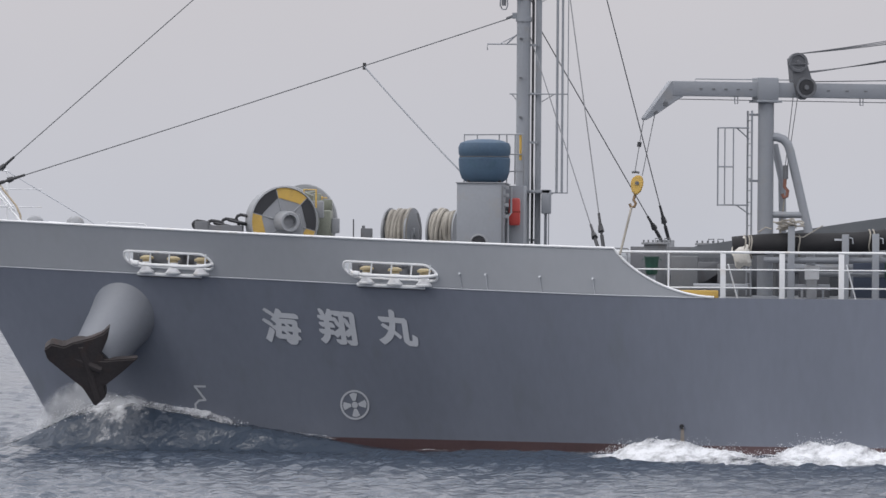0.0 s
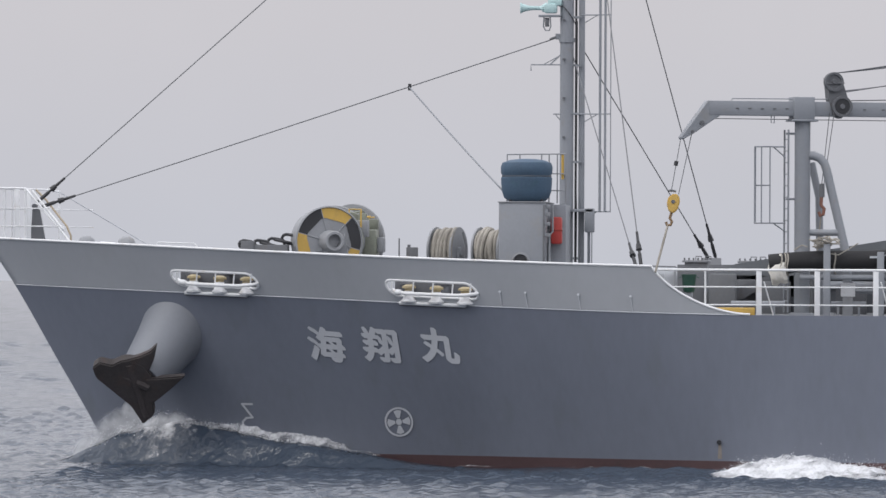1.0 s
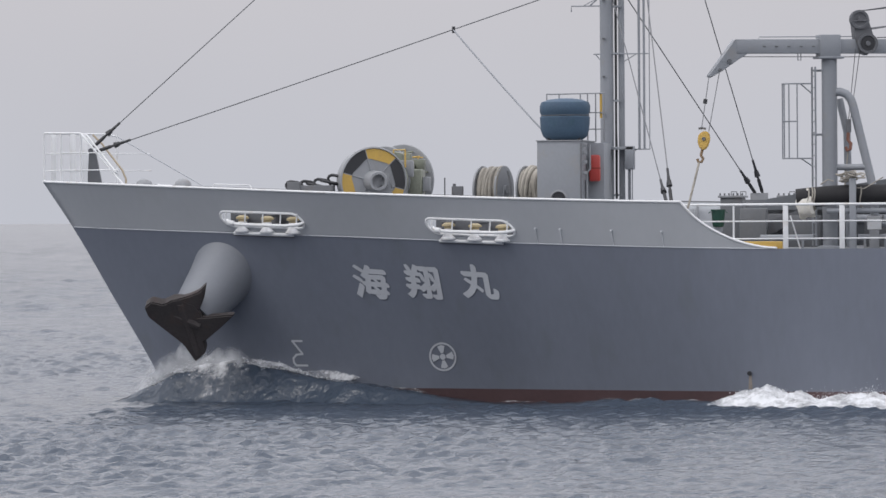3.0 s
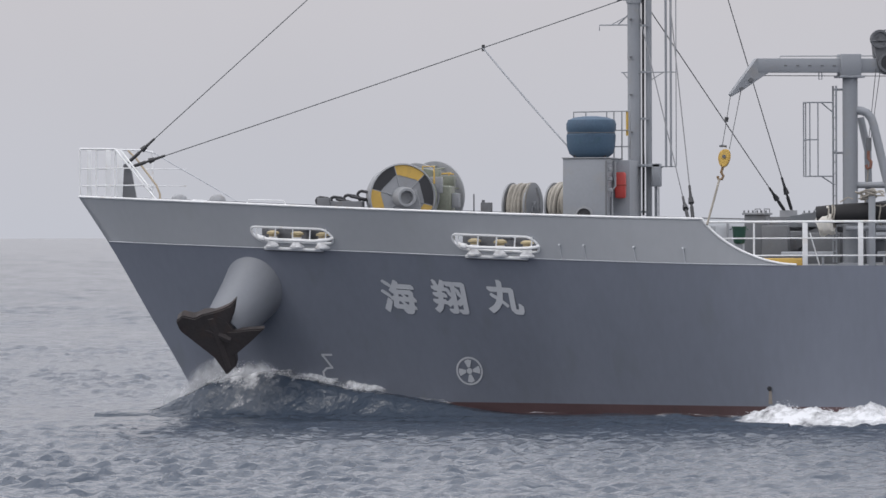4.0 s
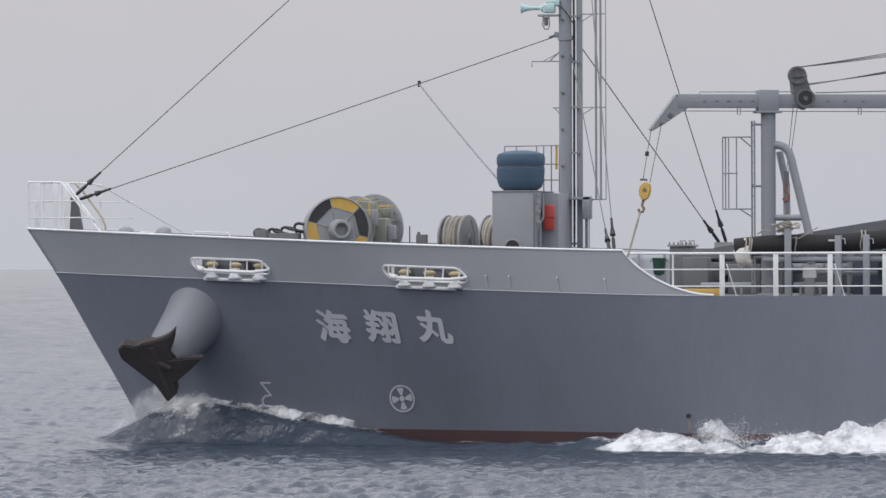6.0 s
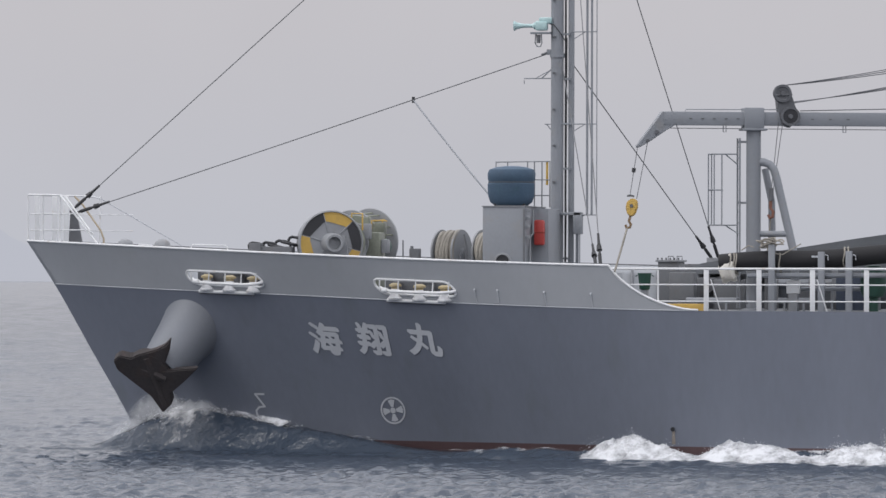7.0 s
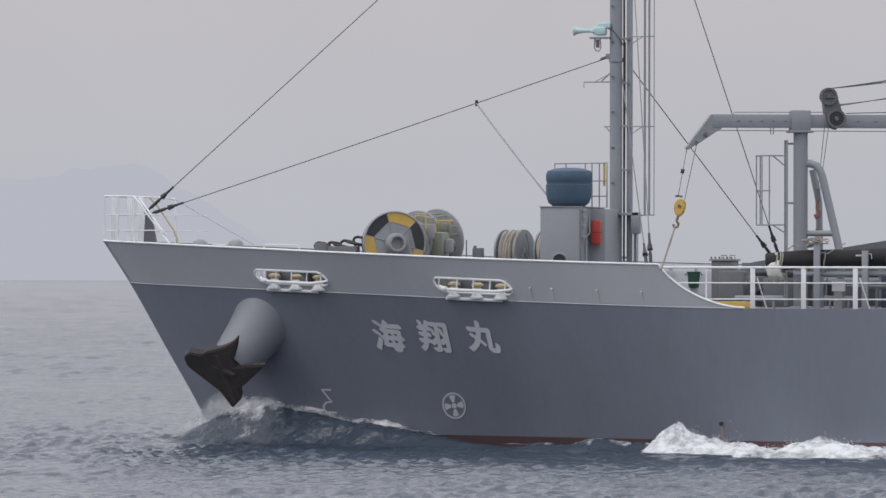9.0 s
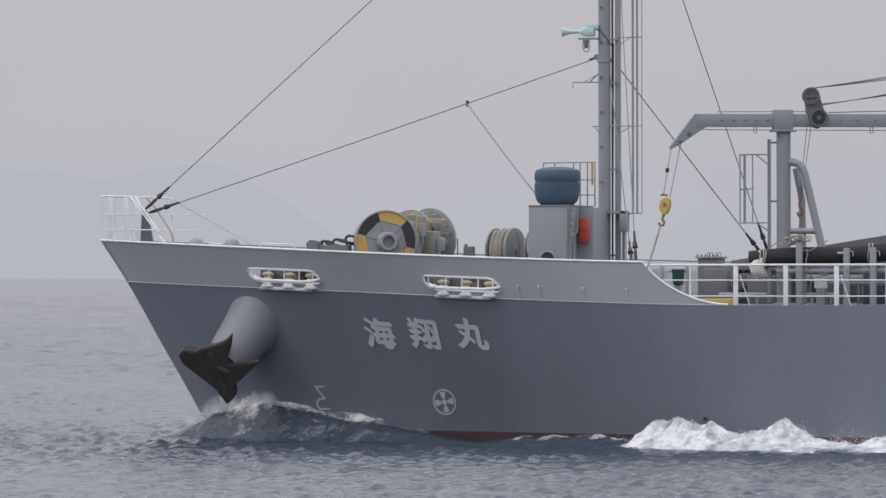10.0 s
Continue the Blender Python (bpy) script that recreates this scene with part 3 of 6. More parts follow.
# anchor crown and flukes lie against the bolster, along the flare of the bow
am = Matrix.Translation((4.72, -3.15, 2.28)) @ Matrix.Rotation(radians(33), 4, "X") @ Matrix.Diagonal((1.0, 1.0, 1.18, 1))
for name, pts, thick, off in (
        ("crown", [(-1.09, 0.58), (-0.76, 0.5), (-0.48, 0.63), (-0.25, 0.64), (0.1, 0.5), (0.3, 0.2), (0.26, -0.53), (0.28, -0.83), (-0.04, -1.11), (-0.33, -0.61), (-0.75, -0.25), (-1.21, 0.15), (-1.29, 0.43)], 0.34, 0.0),
        ("fluke", [(-0.45, 0.62), (0.0, 0.74), (0.28, 0.86), (0.49, 1.05), (0.4, 0.7), (0.23, 0.35), (0.0, 0.2)], 0.2, -0.06),
        ("fluke", [(0.1, 0.16), (0.38, 0.16), (0.66, 0.19), (1.19, 0.23), (0.75, -0.15), (0.26, -0.53), (0.05, -0.4)], 0.2, -0.1)):
    fl = prism(B(), pts, thick, am @ Matrix.Translation((0, off, 0)))
    bmesh.ops.bevel(fl, geom=fl.edges[:], offset=0.035, segments=2, affect="EDGES")
    part(name, fl, RUST, anchor)
for a, b, r in (((-1.15, 0.1, 0.38), (0.2, -0.12, -0.1), 0.2), ((-0.3, -0.1, 0.5), (0.05, -0.15, -0.9), 0.12)):
    part("rib", rod(B(), am @ Vector(a), am @ Vector(b), r, 10, r * 0.7), RUST, anchor)


def wire(a, b, r=0.016, sag=0.0, n=10):
    a, b = Vector(a), Vector(b)
    pts = [a.lerp(b, k / n) - Vector((0, 0, sag * 4 * (k / n) * (1 - k / n))) for k in range(n + 1)]
    return bent(B(), pts, r, 6)


def turnbuckle(parent, a, toward, length=0.95):
    """A black bottlescrew at the foot of a stay."""
    a = Vector(a)
    d = (Vector(toward) - a).normalized()
    bm = B()
    rod(bm, a, a + d * length, 0.035, 8)
    rod(bm, a + d * 0.08, a + d * length * 0.42, 0.05, 8)
    rod(bm, a + d * length * 0.52, a + d * length * 0.68, 0.085, 8, 0.06)
    rod(bm, a + d * length * 0.7, a + d * length, 0.045, 8, 0.025)
    part("turnbuckle", bm, BLACK, parent, "black bottlescrew")


# ---- bow pulpit ----
def bow_point(w, side, z):
    p = shell(w, SHEER(w))
    return Vector((p.x, p.y * side * 0.97, z))


pulpit = part("bow_pulpit", bent(B(), [bow_point(1.25, 1, 7.42), bow_point(0.9, 1, 7.43), bow_point(0.4, 1, 7.44), Vector((0.06, -0.1, 7.45)), Vector((0.06, 0.1, 7.45)), bow_point(0.4, -1, 7.44), bow_point(0.9, -1, 7.43), bow_point(1.5, -1, 7.42), bow_point(1.75, -1, 7.36)], 0.026, 8), WHITE, SHIP, "white tubular guard rail round the bow")
for z in (6.88, 6.4):
    part("rail", bent(B(), [bow_point(2.0 if z > 6.5 else 2.35, 1, z), bow_point(1.2, 1, z), bow_point(0.4, 1, z), Vector((0.08, 0, z)), bow_point(0.4, -1, z), bow_point(1.2, -1, z), bow_point(2.6, -1, z)], 0.016, 6), WHITE, pulpit)
for w, side, r in ((0.05, 1, 0.03), (0.62, 1, 0.03), (1.25, 1, 0.03), (0.62, -1, 0.028), (1.2, -1, 0.028), (1.75, -1, 0.028)):
    part("stanchion", rod(B(), bow_point(w, side, SHEER(w)), bow_point(w, side, 7.42), r, 8), WHITE, pulpit)
for x, y in ((0.3, -0.05), (0.95, -0.55), (1.22, -0.25)):
    part("plate_post", box(B(), (x - 0.075, y - 0.012, 5.8), (x + 0.075, y + 0.012, 7.42), 0.004), WHITE, pulpit)
for a, b in ((bow_point(1.25, 1, 7.42), bow_point(2.55, 1, 5.98)), (bow_point(1.45, 1, 7.36), bow_point(2.35, 1, 6.3))):
    part("brace", bent(B(), [a, b.lerp(a, 0.03), b + Vector((0.03, 0.06, -0.03))], 0.028, 8), WHITE, pulpit)
part("brace", bent(B(), [Vector((1.35, 0.3, 7.4)), Vector((1.62, 0.2, 7.15)), Vector((2.3, -0.4, 6.4)), Vector((2.42, -0.5, 6.15)), Vector((2.42, -0.5, 5.8))], 0.03, 8), material("worn_brown_pipe", (0.36, 0.3, 0.22), 0.6, grain=0.2), pulpit, "rust-worn pipe")
part("lifeline", wire(bow_point(1.75, -1, 7.36), (4.1, 2.6, 5.95), 0.014), LETTER, pulpit)
# the post that holds the forestays
fp = B()
prism(fp, [(-0.16, 0.0), (0.3, 0.0), (0.1, 1.05), (-0.04, 1.16), (-0.1, 1.05)], 0.12, Matrix.Translation((1.4, 0, 5.8)))
rod(fp, (1.36, -0.12, 6.95), (1.36, 0.12, 6.95), 0.07, 10)
stay_post = part("forestay_post", fp, DARK_GREY, SHIP, "dark grey plate post for the forestays")
FA = Vector((1.42, -0.04, 7.05))
FB = Vector((1.5, 0.04, 6.93))
MAST_X = 15.81
top_wire, low_wire = Vector((MAST_X, 0, 19.8)), Vector((15.6, 0, 11.57))
for a, b in ((FA, top_wire), (FB, low_wire)):
    d = (b - a).normalized()
    part("forestay", wire(a, b, 0.015, 0.0 if b.z > 15 else 0.02), STEEL, stay_post)
    turnbuckle(stay_post, a, b, 1.02)

# domes and small pipes on the far side of the fore deck
for x, y in ((2.55, 1.75), (3.62, 1.97)):
    part("mushroom_vent", lathe(B(), [(0.12, 4.7), (0.12, 5.82), (0.25, 5.9), (0.25, 5.97), (0.21, 6.08), (0.11, 6.15), (0.0, 6.17)], Matrix.Translation((x, y, 0)), 18), DECK_GREY, SHIP, "grey mushroom ventilator")
for x0, x1, y in ((2.85, 3.35, 2.0), (4.4, 5.5, 2.4)):
    part("hand_rail", bent(B(), [(x0, y, 5.0), (x0, y, 5.95), (x0 + 0.06, y, 6.0), (x1 - 0.06, y, 5.97), (x1, y, 5.92), (x1, y, 5.0)], 0.022, 6), WHITE, SHIP)

# ---- windlass: drums on one shaft across the deck ----
wx, wz, wr = 9.84, 6.04, 1.02
across = Matrix.Rotation(radians(90), 4, "X")      # local z points to port


def axle(y):
    return Matrix.Translation((wx, y, wz)) @ across


windlass = part("windlass", rod(rod(B(), (wx, -2.3, wz), (wx, 2.3, wz), 0.16, 16), (wx, -2.2, wz), (wx, 0.75, wz), 0.42, 24), DECK_GREY, SHIP, "large grey anchor windlass across the fore deck")
part("flange", lathe(B(), [(0.3, -0.05), (1.0, -0.05), (wr, -0.02), (wr, 0.1), (0.98, 0.12), (0.96, 0.07), (0.3, 0.05)], axle(-3.3), 48), DECK_GREY, windlass)
part("hub", lathe(B(), [(0.34, 0.0), (0.3, 0.1), (0.3, 0.5), (0.27, 0.55), (0.2, 0.55), (0.19, 0.35), (0.0, 0.35)], axle(-3.3), 32), DECK_GREY, windlass)
for k in range(6):
    a0, a1 = radians(45 + 60 * k), radians(105 + 60 * k)
    bm = B()
    arc = [a0 + (a1 - a0) * i / 8 for i in range(9)]
    rim = [bm.verts.new((wx + 0.965 * math.cos(a), -3.376, wz + 0.965 * math.sin(a))) for a in arc]
    mid = 0.62
    inn = [bm.verts.new((wx + mid * math.cos(a) / max(0.9, math.cos(a - (a0 + a1) / 2)), -3.376, wz + mid * math.sin(a) / max(0.9, math.cos(a - (a0 + a1) / 2)))) for a in arc]
    for i in range(8):
        bm.faces.new((rim[i], rim[i + 1], inn[i + 1], inn[i]))
    part("warning_stripe", bm, YELLOW if k % 2 == 0 else BLACK, windlass, "yellow stripe" if k % 2 == 0 else "black stripe", smooth=False)
    c, s = math.cos(a0), math.sin(a0)
    part("spoke", rod(B(), (wx + 0.28 * c, -3.36, wz + 0.28 * s), (wx + 0.95 * c, -3.36, wz + 0.95 * s), 0.022, 6), DECK_GREY, windlass)
for y, r in ((0.75, 0.94), (2.3, 1.0), (-1.35, 0.66)):
    part("flange", lathe(B(), [(0.2, -0.05), (r - 0.02, -0.05), (r, -0.03), (r, 0.04), (r - 0.02, 0.06), (0.2, 0.06)], axle(y), 44), DECK_GREY, windlass)
OLIVE = material("oily_olive_paint", (0.2, 0.215, 0.17), 0.5, grain=0.35, scale=6, stain=(0.12, 0.11, 0.08, 0.7))
part("rope_drum", rod(B(), (wx, 0.8, wz), (wx, 2.25, wz), 0.62, 32), OLIVE, windlass, "oily drum")
part("gear_case", box(B(), (wx + 0.15, -1.2, 4.5), (wx + 0.95, -0.3, 6.35), 0.06), OLIVE, windlass, "olive gear case")
part("brake_band", lathe(B(), [(0.5, -0.14), (0.7, -0.14), (0.7, 0.14), (0.5, 0.14)], axle(-2.2), 36), OLIVE, windlass)
part("gear_case", box(B(), (wx - 0.5, -1.9, 4.6), (wx + 0.6, -1.4, 6.0), 0.06), DECK_GREY, windlass)
part("motor", rod(B(), (wx + 0.75, -0.9, 5.95), (wx + 0.75, 0.5, 5.95), 0.24, 18), GREEN, windlass, "dark green motor")
for y in (-2.75, -1.75, 0.2):
    part("bearing_stand", prism(B(), [(-0.55, -1.5), (0.55, -1.5), (0.24, 0.2), (-0.24, 0.2)], 0.14, Matrix.Translation((wx, y, wz))), DECK_GREY, windlass)
bm = bent(B(), [(wx + 0.3, -2.1, 6.5), (wx + 0.3, -2.1, 6.88), (wx + 0.62, -2.1, 6.88), (wx + 0.62, -2.1, 6.4)], 0.025, 6)
part("brake_handle", bm, YELLOW, windlass, "yellow brake handle")
for y in (-0.2, 1.5):
    part("brake_handle", bent(B(), [(wx + 0.5, y, 6.2), (wx + 0.52, y, 6.7), (wx + 0.66, y, 6.7)], 0.022, 6), YELLOW, windlass, "yellow brake handle")
for lo, hi, mat in (((0.45, -2.0, 0.1), (0.8, -1.6, 0.55), DECK_GREY), ((0.6, -0.2, 0.25), (0.9, 0.2, 0.6), OLIVE), ((0.95, -1.0, -0.3), (1.15, -0.6, 0.1), DECK_GREY), ((0.5, -1.5, 0.3), (0.7, -1.2, 0.75), OLIVE)):
    part("control_box", box(B(), (wx + lo[0], lo[1], wz + lo[2]), (wx + hi[0], hi[1], wz + hi[2]), 0.03), mat, windlass)
for k in range(5):
    a = 0.25 + 0.3 * k
    part("guard_bar", bent(B(), [(wx + 0.74 * math.cos(a), 0.0 + 0.02 * k, wz + 0.74 * math.sin(a)), (wx + 0.8 * math.cos(a), 0.8, wz + 0.8 * math.sin(a)), (wx + 0.86 * math.cos(a), 2.2, wz + 0.86 * math.sin(a))], 0.025, 6), YELLOW if k == 2 else OLIVE, windlass)
part("gear_wheel", lathe(B(), [(0.2, -0.1), (0.8, -0.1), (0.82, -0.06), (0.82, 0.06), (0.8, 0.1), (0.2, 0.1)], axle(-0.1), 40), OLIVE, windlass)
part("brake_drum", lathe(B(), [(0.3, -0.5), (0.95, -0.5), (0.97, -0.46), (0.97, -0.06)], axle(-3.3), 44), DECK_GREY, windlass)
splay_port = Matrix.Translation((wx - 0.2, -2.7, wz - 0.02)) @ Matrix.Rotation(radians(24), 4, "Z") @ Matrix.Diagonal((0.93, 1, 0.93, 1)) @ Matrix.Translation((-wx, 3.3, -wz))
splay_far = Matrix.Translation((wx, 2.3, wz + 0.04)) @ Matrix.Rotation(radians(-24), 4, "Z") @ Matrix.Diagonal((1, 0.62, 1, 1)) @ Matrix.Translation((-wx, -2.3, -wz))
for ob in windlass.children:
    kind = ob.name.split(".")[0]
    mid_y = sum(v.co.y for v in ob.data.vertices) / len(ob.data.vertices)
    if kind in ("flange", "hub", "warning_stripe", "spoke", "brake_drum") and mid_y < -2.8:
        ob.data.transform(splay_port)
    elif kind in ("flange", "rope_drum", "guard_bar") and mid_y > 0.3:
        ob.data.transform(splay_far)
# chain cable running forward to its stopper
chain = empty("anchor_chain", SHIP)
tagged(chain, "dark stud-link chain")
for k in range(9):
    f = k / 8
    p = Vector((9.0 - 1.5 * f, -2.6 - 0.3 * f, 6.22 - 0.32 * f - 0.1 * math.sin(f * math.pi)))
    m = Matrix.Translation(p) @ Matrix.Rotation(radians(12), 4, "Y") @ Matrix.Rotation(radians(90 * (k % 2)), 4, "X")
    pts = [m @ Vector((0.17 * math.cos(a) + (0.06 if math.cos(a) > 0 else -0.06), 0, 0.12 * math.sin(a))) for a in [2 * math.pi * i / 12 for i in range(12)]]
    part("link", bent(B(), pts, 0.042, 6, closed=True), BLACK, chain)
st = box(B(), (7.35, -3.25, 4.6), (7.7, -2.6, 6.02), 0.02)
box(st, (7.6, -3.2, 4.6), (8.6, -2.7, 5.92), 0.02)
part("chain_stopper", st, DARK_GREY, SHIP, "dark iron chain stopper")


# ---- rope reels ----
def rope_reel(x, y, z, r=0.66, length=0.86):
    m = Matrix.Translation((x, y, z)) @ Matrix.Rotation(radians(90), 4, "Y")
    reel = part("rope_reel", lathe(B(), [(0.25, -0.02), (r, -0.02), (r, 0.03), (0.25, 0.03)], m, 32), DECK_GREY, SHIP, "grey reel wound with pale mooring rope")
    part("flange", lathe(B(), [(0.25, length - 0.03), (r, length - 0.03), (r, length + 0.02), (0.12, length + 0.02), (0.12, length + 0.1), (0.0, length + 0.1)], m, 32), DECK_GREY, reel)
    bm = B()
    rng = random.Random(int(x * 10))
    for k in range(7):
        pts = []
        rad = 0.55 + rng.uniform(-0.05, 0.06)
        off = 0.1 + 0.085 * k
        ph = rng.uniform(0, 6)
        for i in range(28):
            a = 2 * math.pi * i / 28
            rr = rad + 0.02 * math.sin(3 * a + ph)
            pts.append(m @ Vector((rr * math.cos(a), rr * math.sin(a), off + 0.03 * math.sin(a + ph))))
        bent(bm, pts, 0.06, 7, closed=True)
    part("rope", bm, ROPE, reel, "weathered pale rope")
    part("core", rod(B(), (x, y, z), (x + length, y, z), 0.5, 20), ROPE, reel)
    for xx in (x - 0.04, x + length + 0.04):
        part("stand", prism(B(), [(-0.4, -1.3), (0.4, -1.3), (0.12, 0.1), (-0.12, 0.1)], 0.05, Matrix.Translation((xx, y, z)) @ Matrix.Rotation(radians(90), 4, "Z")), DECK_GREY, reel)
    turn = Matrix.Translation((x + 0.43, y, z)) @ Matrix.Rotation(radians(-17), 4, "Z") @ Matrix.Translation((-x - 0.43, -y, -z))
    reel.matrix_basis = turn
    return reel


REELS = [rope_reel(12.22, 0.73, 5.78, 0.66, 0.66),
         rope_reel(13.42, 0.73, 5.78, 0.66, 0.74)]
part("brake_lever", bent(B(), [(13.1, 0.2, 5.0), (13.1, 0.2, 5.95), (13.02, 0.2, 6.3)], 0.03, 6), DARK_GREY, SHIP)
part("small_post", rod(B(), (11.35, -0.5, 4.3), (11.35, -0.5, 6.12), 0.02, 6), DARK_GREY, SHIP)
part("junction_box", box(box(B(), (11.55, -0.6, 4.4), (11.85, -0.3, 5.88), 0.02), (11.58, -0.57, 5.88), (11.66, -0.5, 5.95)), DARK_GREY, SHIP, "small dark deck box")

# ---- deckhouse with the covered tank ----
house = part("mast_house", box(B(), (14.27, -3.78, 4.1), (15.5, -0.3, 7.06), 0.015), MAST_GREY, SHIP, "light grey steel locker at the mast foot")
part("roof_lip", box(B(), (14.24, -3.81, 7.06), (15.53, -0.3, 7.09), 0.005), DECK_GREY, house)
part("side_locker", box(B(), (15.5, -2.6, 4.1), (15.98, -0.2, 7.02), 0.015), MAST_GREY, house)
part("vent_opening", lathe(B(), [(0.25, 0.0), (0.25, 0.05), (0.2, 0.06), (0.18, 0.0)], Matrix.Translation((14.85, -3.78, 5.5)) @ across, 24), DECK_GREY, house)
part("vent_hole", rod(B(), (14.85, -3.77, 5.5), (14.85, -3.79, 5.5), 0.18, 20), BLACK, house, "dark round vent")
part("door_edge", box(B(), (15.44, -3.8, 4.4), (15.49, -3.775, 7.0), 0.004), DARK_GREY, house)
for z in (6.95, 6.75, 6.5, 6.2):
    part("hinge", box(B(), (15.5, -3.72, z - 0.05), (15.62, -3.6, z + 0.05), 0.01), DECK_GREY, house)
part("valve_pipe", bent(B(), [(15.6, -3.55, 5.4), (15.6, -3.55, 6.2), (15.68, -3.5, 6.3), (15.68, -3.5, 6.98)], 0.03, 8), DECK_GREY, house)
part("valve_pipe", bent(B(), [(15.56, -3.3, 5.5), (15.56, -3.3, 6.0)], 0.04, 8), DARK_GREY, house)
tank = part("covered_tank", lathe(B(), [(0.45, 7.09), (0.5, 7.12), (0.6, 7.2), (0.655, 7.36), (0.675, 7.55), (0.68, 7.72), (0.645, 7.76), (0.655, 7.8), (0.68, 7.86), (0.685, 8.02), (0.64, 8.13), (0.45, 8.2), (0.2, 8.23), (0.0, 8.235)], Matrix.Translation((14.95, -2.9, 0)), 40), BLUE_COVER, SHIP, "tank wrapped in blue-green canvas")
for v in tank.data.vertices:
    a = math.atan2(v.co.y + 2.9, v.co.x - 14.95)
    k = 1 + 0.012 * math.sin(9 * a + 3 * v.co.z) + 0.01 * math.sin(17 * a)
    v.co.x, v.co.y = 14.95 + (v.co.x - 14.95) * k, -2.9 + (v.co.y + 2.9) * k
part("lashing", bent(B(), [(14.95 + 0.66 * math.cos(a), -2.9 + 0.66 * math.sin(a), 7.77) for a in [2 * math.pi * k / 32 for k in range(32)]], 0.012, 5, closed=True), DARK_GREY, tank)
for dx, dy in ((-0.4, -0.3), (0.4, -0.3), (0, 0.4)):
    part("foot", rod(B(), (14.95 + dx, -2.9 + dy, 7.06), (14.95 + dx, -2.9 + dy, 7.22), 0.05, 8), BLACK, tank)
guard = part("platform_rail", bent(B(), [(14.38, -2.2, 7.06), (14.38, -2.2, 8.36), (15.95, -2.2, 8.38), (15.95, -2.2, 7.06)], 0.024, 6), DECK_GREY, SHIP, "grey guard rail behind the tank")
for x in (14.72, 15.3, 15.5, 15.72):
    part("post", rod(B(), (x, -2.2, 7.06), (x, -2.2, 8.37), 0.02, 6), DECK_GREY, guard)
for z in (7.4, 7.85):
    part("rung", rod(B(), (15.5, -2.2, z), (15.95, -2.2, z), 0.016, 6), DECK_GREY, guard)
part("worn_post", rod(B(), (15.86, -2.15, 7.7), (15.86, -2.15, 8.36), 0.035, 8), YELLOW, guard)

# ---- mast ----
bm = rod(B(), (MAST_X, 0, 4.1), (MAST_X, 0, 14.0), 0.185, 24)
rod(bm, (MAST_X, 0, 14.0), (MAST_X, 0, 20.2), 0.185, 24, 0.1)
mast = part("mast", bm, MAST_GREY, SHIP, "tall grey tubular signal mast")
for k in range(9):
    part("mast_step", box(B(), (MAST_X - 0.1, -0.25, 7.8 + 1.05 * k), (MAST_X - 0.03, -0.17, 7.84 + 1.05 * k)), DARK_GREY, mast)
part("cable_trunk", box(B(), (16.13, 0.02, 4.1), (16.29, 0.16, 17.0), 0.01), MAST_GREY, mast)
part("cable", bent(B(), [(16.06, -0.02, 5.5), (16.06, -0.02, 17.0)], 0.03, 8), BLACK, mast, "black cable")
part("cable", bent(B(), [(16.08, -0.1, 5.5), (16.09, -0.1, 6.9), (16.07, -0.02, 7.4), (16.08, 0.05, 12.0)], 0.022, 6), BLACK, mast, "black cable")
for z in (5.6, 6.9, 8.2, 9.5, 10.8, 12.1):
    part("cable_clip", box(B(), (MAST_X, -0.06, z - 0.03), (16.2, 0.08, z + 0.03)), MAST_GREY, mast)
part("mast_bracket", box(B(), (15.9, -0.3, 6.85), (16.55, 0.1, 6.93), 0.01), MAST_GREY, mast)
part("electric_box", box(B(), (16.32, -0.3, 6.3), (16.58, 0.0, 6.95), 0.03), MAST_GREY, mast, "grey electric box")
part("conduit", bent(B(), [(16.44, -0.15, 4.3), (16.44, -0.15, 6.3)], 0.035, 8), MAST_GREY, mast)
for x in (16.41, 16.52):
    part("ladder_bar", rod(B(), (x, -0.25, 4.3), (x, -0.25, 6.3), 0.016, 6), MAST_GREY, mast)
spreader_z = [6.86, 9.49, 12.16]
for z in spreader_z:
    x0 = 15.45 if 9 < z < 10 else 16.2
    part("spreader", rod(B(), (x0, -0.05, z), (17.02, -0.25, z), 0.016, 6), MAST_GREY, mast)
    part("spreader_brace", rod(B(), (16.3, 0, z - 0.2 if z > 7 else z - 0.18), (16.65, -0.15, z), 0.013, 6), MAST_GREY, mast)
part("spreader_brace", rod(B(), (15.5, -0.02, 9.49), (15.68, 0, 9.27), 0.013, 6), MAST_GREY, mast)
for x, r, y in ((16.72, 0.035, -0.2), (16.86, 0.033, -0.23), (17.01, 0.014, -0.25)):
    part("antenna_rod", rod(B(), (x, y, 6.86), (x, y, 16.0), r, 8), MAST_GREY, mast)
part("forward_arm", bent(B(), [(14.84, 0.0, 10.66), (14.84, 0, 10.82), (15.65, 0, 10.82)], 0.018, 6), MAST_GREY, mast)
part("forward_arm", rod(B(), (15.35, 0, 10.82), (15.65, 0, 11.1), 0.02, 6), MAST_GREY, mast)
part("forward_arm", rod(B(), (15.2, 0, 10.84), (15.65, 0, 11.08), 0.012, 6), MAST_GREY, mast)
part("stay_eye", box(B(), (15.5, -0.03, 11.5), (15.75, 0.03, 11.66), 0.01), MAST_GREY, mast)
part("stay_shackle", bent(B(), [(15.52, 0.0, 11.57), (15.42, 0, 11.53), (15.34, 0, 11.5)], 0.035, 8), STEEL, mast)
part("stay_band", lathe(B(), [(0.185, 11.42), (0.215, 11.42), (0.215, 11.54), (0.185, 11.54)], Matrix.Translation((MAST_X, 0, 0)), 24), MAST_GREY, mast)
